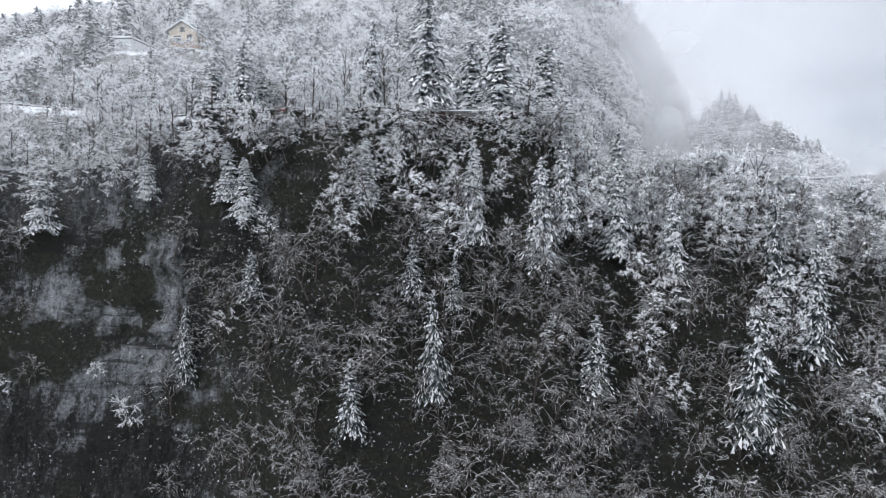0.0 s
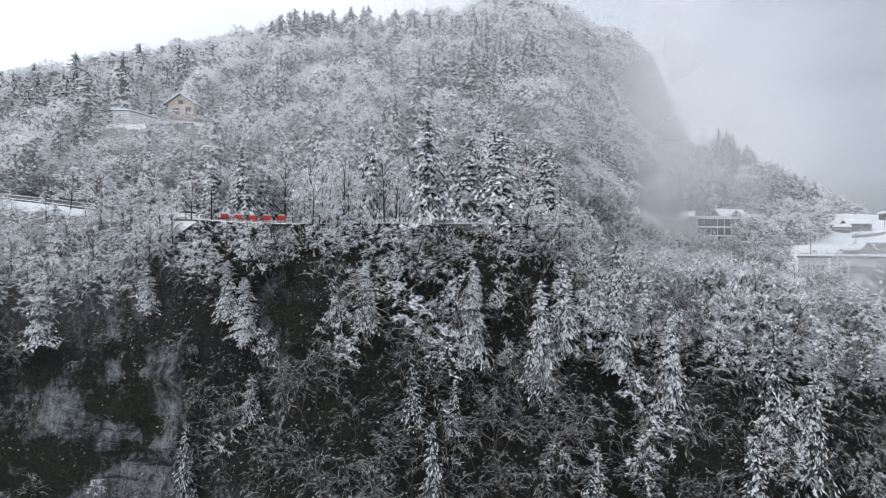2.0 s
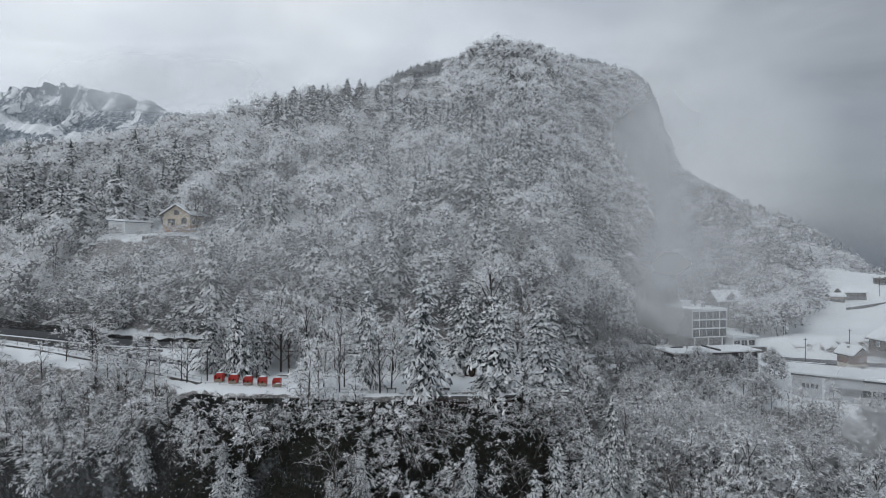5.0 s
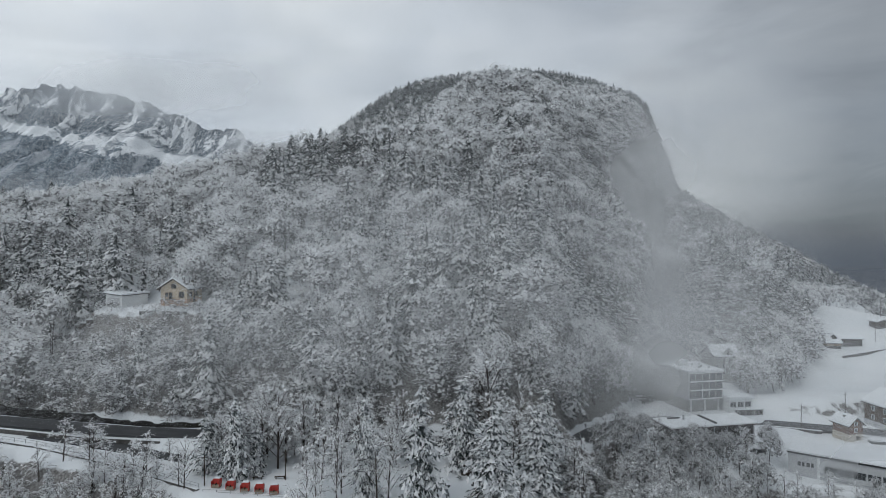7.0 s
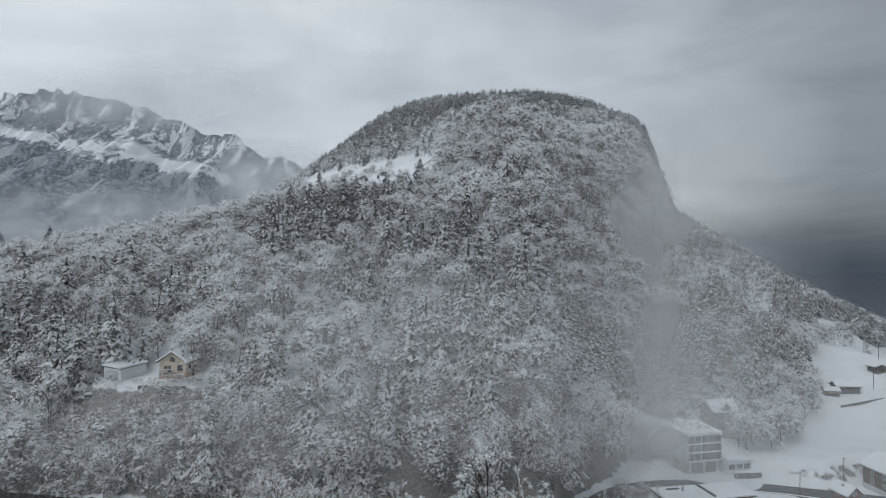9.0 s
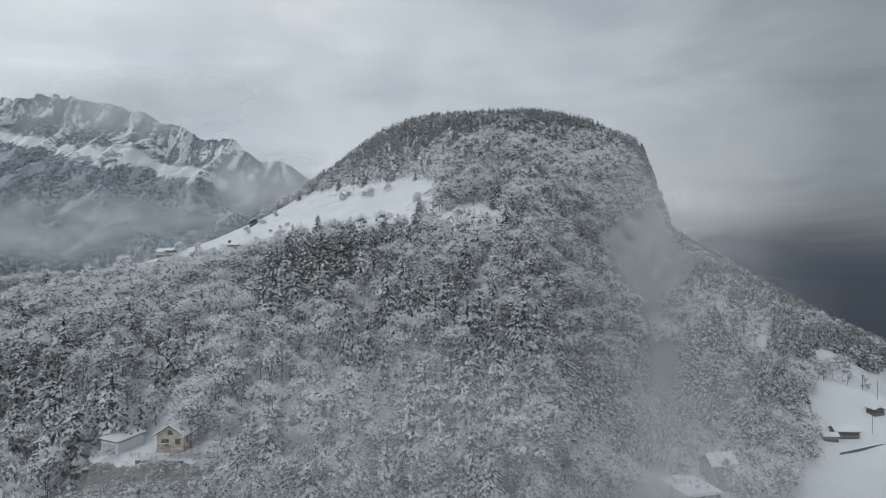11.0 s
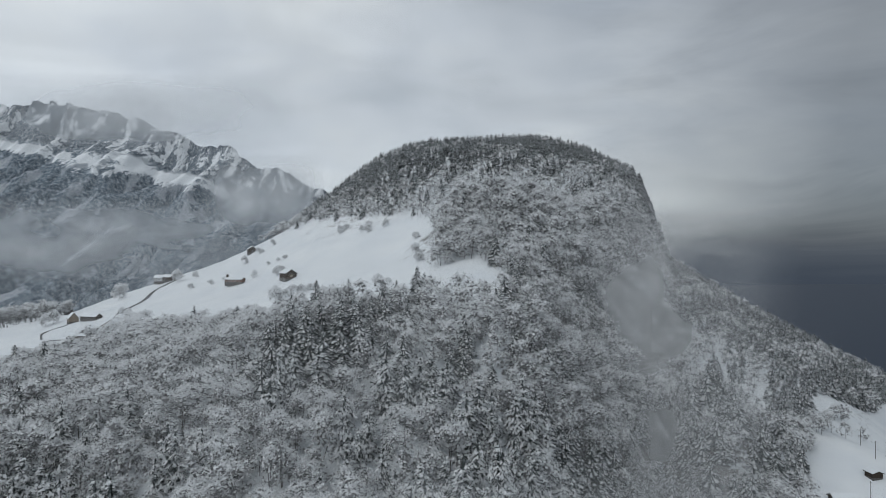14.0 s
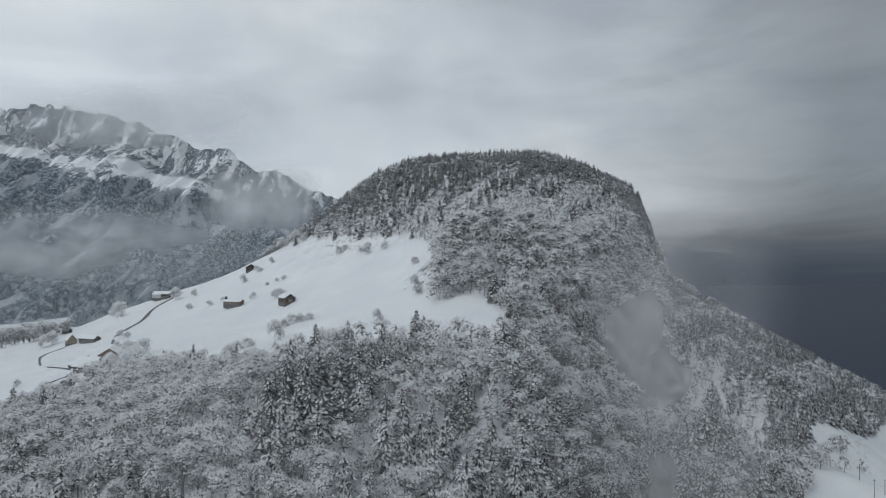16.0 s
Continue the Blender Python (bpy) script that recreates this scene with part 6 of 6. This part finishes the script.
# poles and field lamps
for x, y, h in ((112, 184, 8), (131, 192, 9), (196, 268, 9), (222, 300, 9), (236, 330, 9), (25, 113, 7), (-44.5, 117.5, 6), (-30, 122, 6), (160, 205, 8), (232, 306, 8)):
    pole = thing("pole", x, y, spot(x, y), 0, "slender dark wooden utility pole", "pole", "utility poles")
    part("shaft", Geo().tube((0, 0, -1), (0, 0, h), 0.13, 0.09, 7), DARKWOOD, pole)
    part("crossbar", Geo().box(-0.6, -0.05, h - 0.6, 0.6, 0.05, h - 0.48), DARKWOOD, pole)

# ---- ivy hanging over the terrace edge ----
def ivy(x0, x1, count, seed):
    g = np.random.default_rng(seed)
    x = g.uniform(x0, x1, count)
    p = np.stack([x, cliff_edge(x) + 0.6 - g.uniform(0.2, 1.6, count), -0.3 - 5.0 * g.uniform(0, 1, count) ** 1.4], 1)
    leaf = scale_tris(p, g.normal(0, 0.5, (count, 3)) + np.array([0, -1.0, 0.35]), 0.34, g)
    top = g.uniform(0, 1, count) < 0.22
    v = np.concatenate([leaf.reshape(-1, 3), (scale_tris(p[top] + np.array([0, -0.15, 0.16]), g.normal(0, 0.35, (top.sum(), 3)) + np.array([0, -0.3, 1.0]), 0.3, g)).reshape(-1, 3)])
    slot = np.concatenate([np.zeros(count), np.ones(top.sum())])
    return tagged(new("ivy", tri_mesh("ivy", v, np.arange(len(v)).reshape(-1, 3), [IVY, FRESH], slot)), "dark red-brown ivy with snow hanging over the terrace edge", "ivy", kind="stuff")


ivy(-3, 14, 2600, 81)

# ---- the terrace: benches, red seats, rails and walls ----
def bench():
    ob = thing("bench", 0, 0, 0, 0, "wooden park bench with snow on seat and back", "bench", "benches on the terrace")
    for i in range(3):
        part("seat_slat", Geo().box(-0.95, -0.25 + i * 0.17, 0.43, 0.95, -0.11 + i * 0.17, 0.47), PALEWOOD, ob)
    for i in range(2):
        part("back_slat", Geo().box(-0.95, 0.27, 0.6 + i * 0.17, 0.95, 0.31, 0.73 + i * 0.17), DARKWOOD, ob)
    for sx in (-0.75, 0.75):
        part("leg", Geo().box(sx - 0.05, -0.25, 0, sx + 0.05, 0.3, 0.43), DARKMETAL, ob)
        part("back_support", Geo().box(sx - 0.04, 0.31, 0.0, sx + 0.04, 0.37, 0.92), DARKMETAL, ob)
    part("snow", Geo().prism([(-0.93, 0.474), (0.93, 0.474), (0.86, 0.58), (-0.86, 0.58)], -0.24, 0.22), SNOW, ob, "strip of snow on the seat")
    return ob


first = bench()
spots = [(-8.5, 111.4, 3), (1.2, 111.2, 0), (6.2, 110.8, -3), (11.8, 110.9, -6), (19, 111.6, -9), (8.0, 119.5, 40)]
for i, (x, y, t) in enumerate(spots):
    m = pose(x, y, spot(x, y), 0, 0, 180 + t)
    if i == 0:
        first.matrix_basis = m
    else:
        copy_thing(first, m)


def red_seat():
    ob = thing("lounge_seat", 0, 0, 0, 0, "red hooded two-seat lounge box capped with snow", "seat", "red seats in a row")
    part("shell", Geo().prism([(-0.8, 0.55), (0.8, 0.55), (0.8, 1.35), (0.62, 1.62), (-0.62, 1.62), (-0.8, 1.35)], 0.1, 0.75), RED, ob, "red hood and back")
    part("side_panel", Geo().box(-0.82, -0.55, 0.3, -0.72, 0.12, 1.25), RED, ob)
    part("side_panel", Geo().box(0.72, -0.55, 0.3, 0.82, 0.12, 1.45), RED, ob)
    part("base", Geo().box(-0.78, -0.5, 0.0, 0.78, 0.72, 0.42), PALEWOOD, ob, "pale slatted base")
    part("seat", Geo().box(-0.71, -0.52, 0.42, 0.71, 0.1, 0.54), PALEWOOD, ob)
    part("armrest", Geo().box(-0.06, -0.5, 0.54, 0.06, 0.1, 0.82), DARKWOOD, ob)
    part("snow", Geo().prism([(-0.64, 1.624), (0.64, 1.624), (0.5, 1.78), (-0.5, 1.78)], 0.08, 0.78), SNOW, ob, "cap of snow")
    return ob


first = red_seat()
for i in range(5):
    x, y = -42.1 + i * 2.92, 117.2 - i * 0.55
    m = pose(x, y, spot(x, y) + 0.05, 0, 0, -6 + 3 * i)
    if i == 0:
        first.matrix_basis = m
    else:
        copy_thing(first, m)
for x, y in ((-35.6, 122.2), (-31.2, 122.6)):
    tab = thing("picnic_bench", x, y, spot(x, y), 8, "dark backless bench on the snowy terrace", "bench", "dark benches by the wood")
    part("seat", Geo().box(-1.1, -0.25, 0.4, 1.1, 0.25, 0.5), DARKWOOD, tab)
    for sx in (-0.8, 0.8):
        part("leg", Geo().box(sx - 0.08, -0.2, -0.2, sx + 0.08, 0.2, 0.4), DARKWOOD, tab)
kiosk = gable_house("shelter", 6.3, 124.0, spot(6.3, 124.0), -20, 1.8, 1.4, 1.7, 2.3, DARKWOOD, "little dark notice shelter with a snowy roof", "shelter", 0.3, None, 0.0, 0.2, None, 0.4)


def rail_fence(pts, step_len, height, label, group, mat, rails=2):
    """Posts along a line with rails between them."""
    ob = thing("fence", 0, 0, 0, 0, label, "fence", group)
    line = []
    for (ax, ay, az), (bx, by, bz) in zip(pts, pts[1:]):
        n = max(1, round(math.hypot(bx - ax, by - ay) / step_len))
        line.extend((ax + (bx - ax) * i / n, ay + (by - ay) * i / n, az + (bz - az) * i / n) for i in range(n))
    line.append(pts[-1])
    for x, y, z in line:
        part("post", Geo().box(x - 0.05, y - 0.05, z - 0.5, x + 0.05, y + 0.05, z + height), mat, ob)
    for k in range(rails):
        h = height * (k + 1) / rails - 0.04
        for a, b in zip(line, line[1:]):
            part("rail", Geo().tube((a[0], a[1], a[2] + h), (b[0], b[1], b[2] + h), 0.035, 0.035, 4), mat, ob)
    return ob


def curb(pts, depth, width, top, mat, label, name="retaining_wall", category="wall"):
    ob = thing(name, 0, 0, 0, 0, label, category)
    for a, b in zip(pts, pts[1:]):
        d = Vector((b[0] - a[0], b[1] - a[1], 0)).normalized()
        nx, ny = -d.y * width / 2, d.x * width / 2
        g = Geo()
        lo = [(a[0] - nx, a[1] - ny, a[2] - depth), (b[0] - nx, b[1] - ny, b[2] - depth), (b[0] + nx, b[1] + ny, b[2] - depth), (a[0] + nx, a[1] + ny, a[2] - depth)]
        hi = [(p[0], p[1], q + top) for p, q in zip(lo, (a[2], b[2], b[2], a[2]))]
        g.v = lo + hi
        g.f = [(3, 2, 1, 0), (4, 5, 6, 7), (0, 1, 5, 4), (1, 2, 6, 5), (2, 3, 7, 6), (3, 0, 4, 7)]
        g.m = [0] * 6
        part("segment", g, mat, ob)
        s = Geo()
        s.v = [(p[0], p[1], p[2] + 0.004) for p in hi] + [(p[0], p[1], p[2] + 0.16) for p in hi]
        s.f, s.m = list(g.f), [0] * 6
        part("snow", s, SNOW, ob, "strip of snow")
    return ob


rim = [(-96, 129.2, 6.7), (-83.5, 128.2, 5.2), (-68, 124.6, 3.3), (-53, 119.4, 1.5), (-45, 116.0, 0.9)]
rail_fence(rim, 2.4, 1.05, "thin metal railing along the ramp above the cliff", "railings", METAL)
curb([(x, y - 0.45, z) for x, y, z in rim], 5.0, 0.6, 0.1, STONE, "dark stone retaining wall below the ramp")
rim2 = [(-27, 110.6, 0), (-14, 109.2, 0), (0, 108.9, 0), (10, 108.9, 0), (17, 110.2, 0.1), (24, 111.2, 0.2)]
rail_fence(rim2, 2.2, 1.0, "thin metal railing in front of the benches", "railings", METAL)
curb([(x, y - 0.35, z) for x, y, z in rim2], 1.0, 0.5, 0.05, STONE, "dark stone kerb at the terrace edge")
rail_fence([(-44, 115.4, 0.3), (-36, 114.6, 0.2), (-28, 113.2, 0.1)], 2.4, 0.8, "low railing in front of the red seats", "railings", METAL)
curb([(41.5, 157.6, -4.4), (49.4, 170.6, -5.5), (57.6, 180.0, -6.6), (67.2, 185.8, -7.5), (80.3, 188.6, -7.9)], 3.0, 0.5, 0.7, CONCRETE, "curved concrete parapet along the road")
curb([(95.4, 187.3, -8.2), (108.2, 184.9, -8.6), (117.5, 182.6, -9.0)], 3.0, 0.5, 0.1, STONE, "dark retaining wall below the road")
curb([(172, 254, 0.6), (190, 258, 2.4), (215, 262, 4.0)], 2.0, 0.5, 0.3, STONE, "dark field wall below the stable")
curb([(-99, 133.3, 7.5), (-87, 133.2, 6.3), (-76, 133.5, 5.0), (-61, 135.2, 3.6)], 0.6, 0.5, 0.3, STONE, "low snow-capped kerb between the two roads")
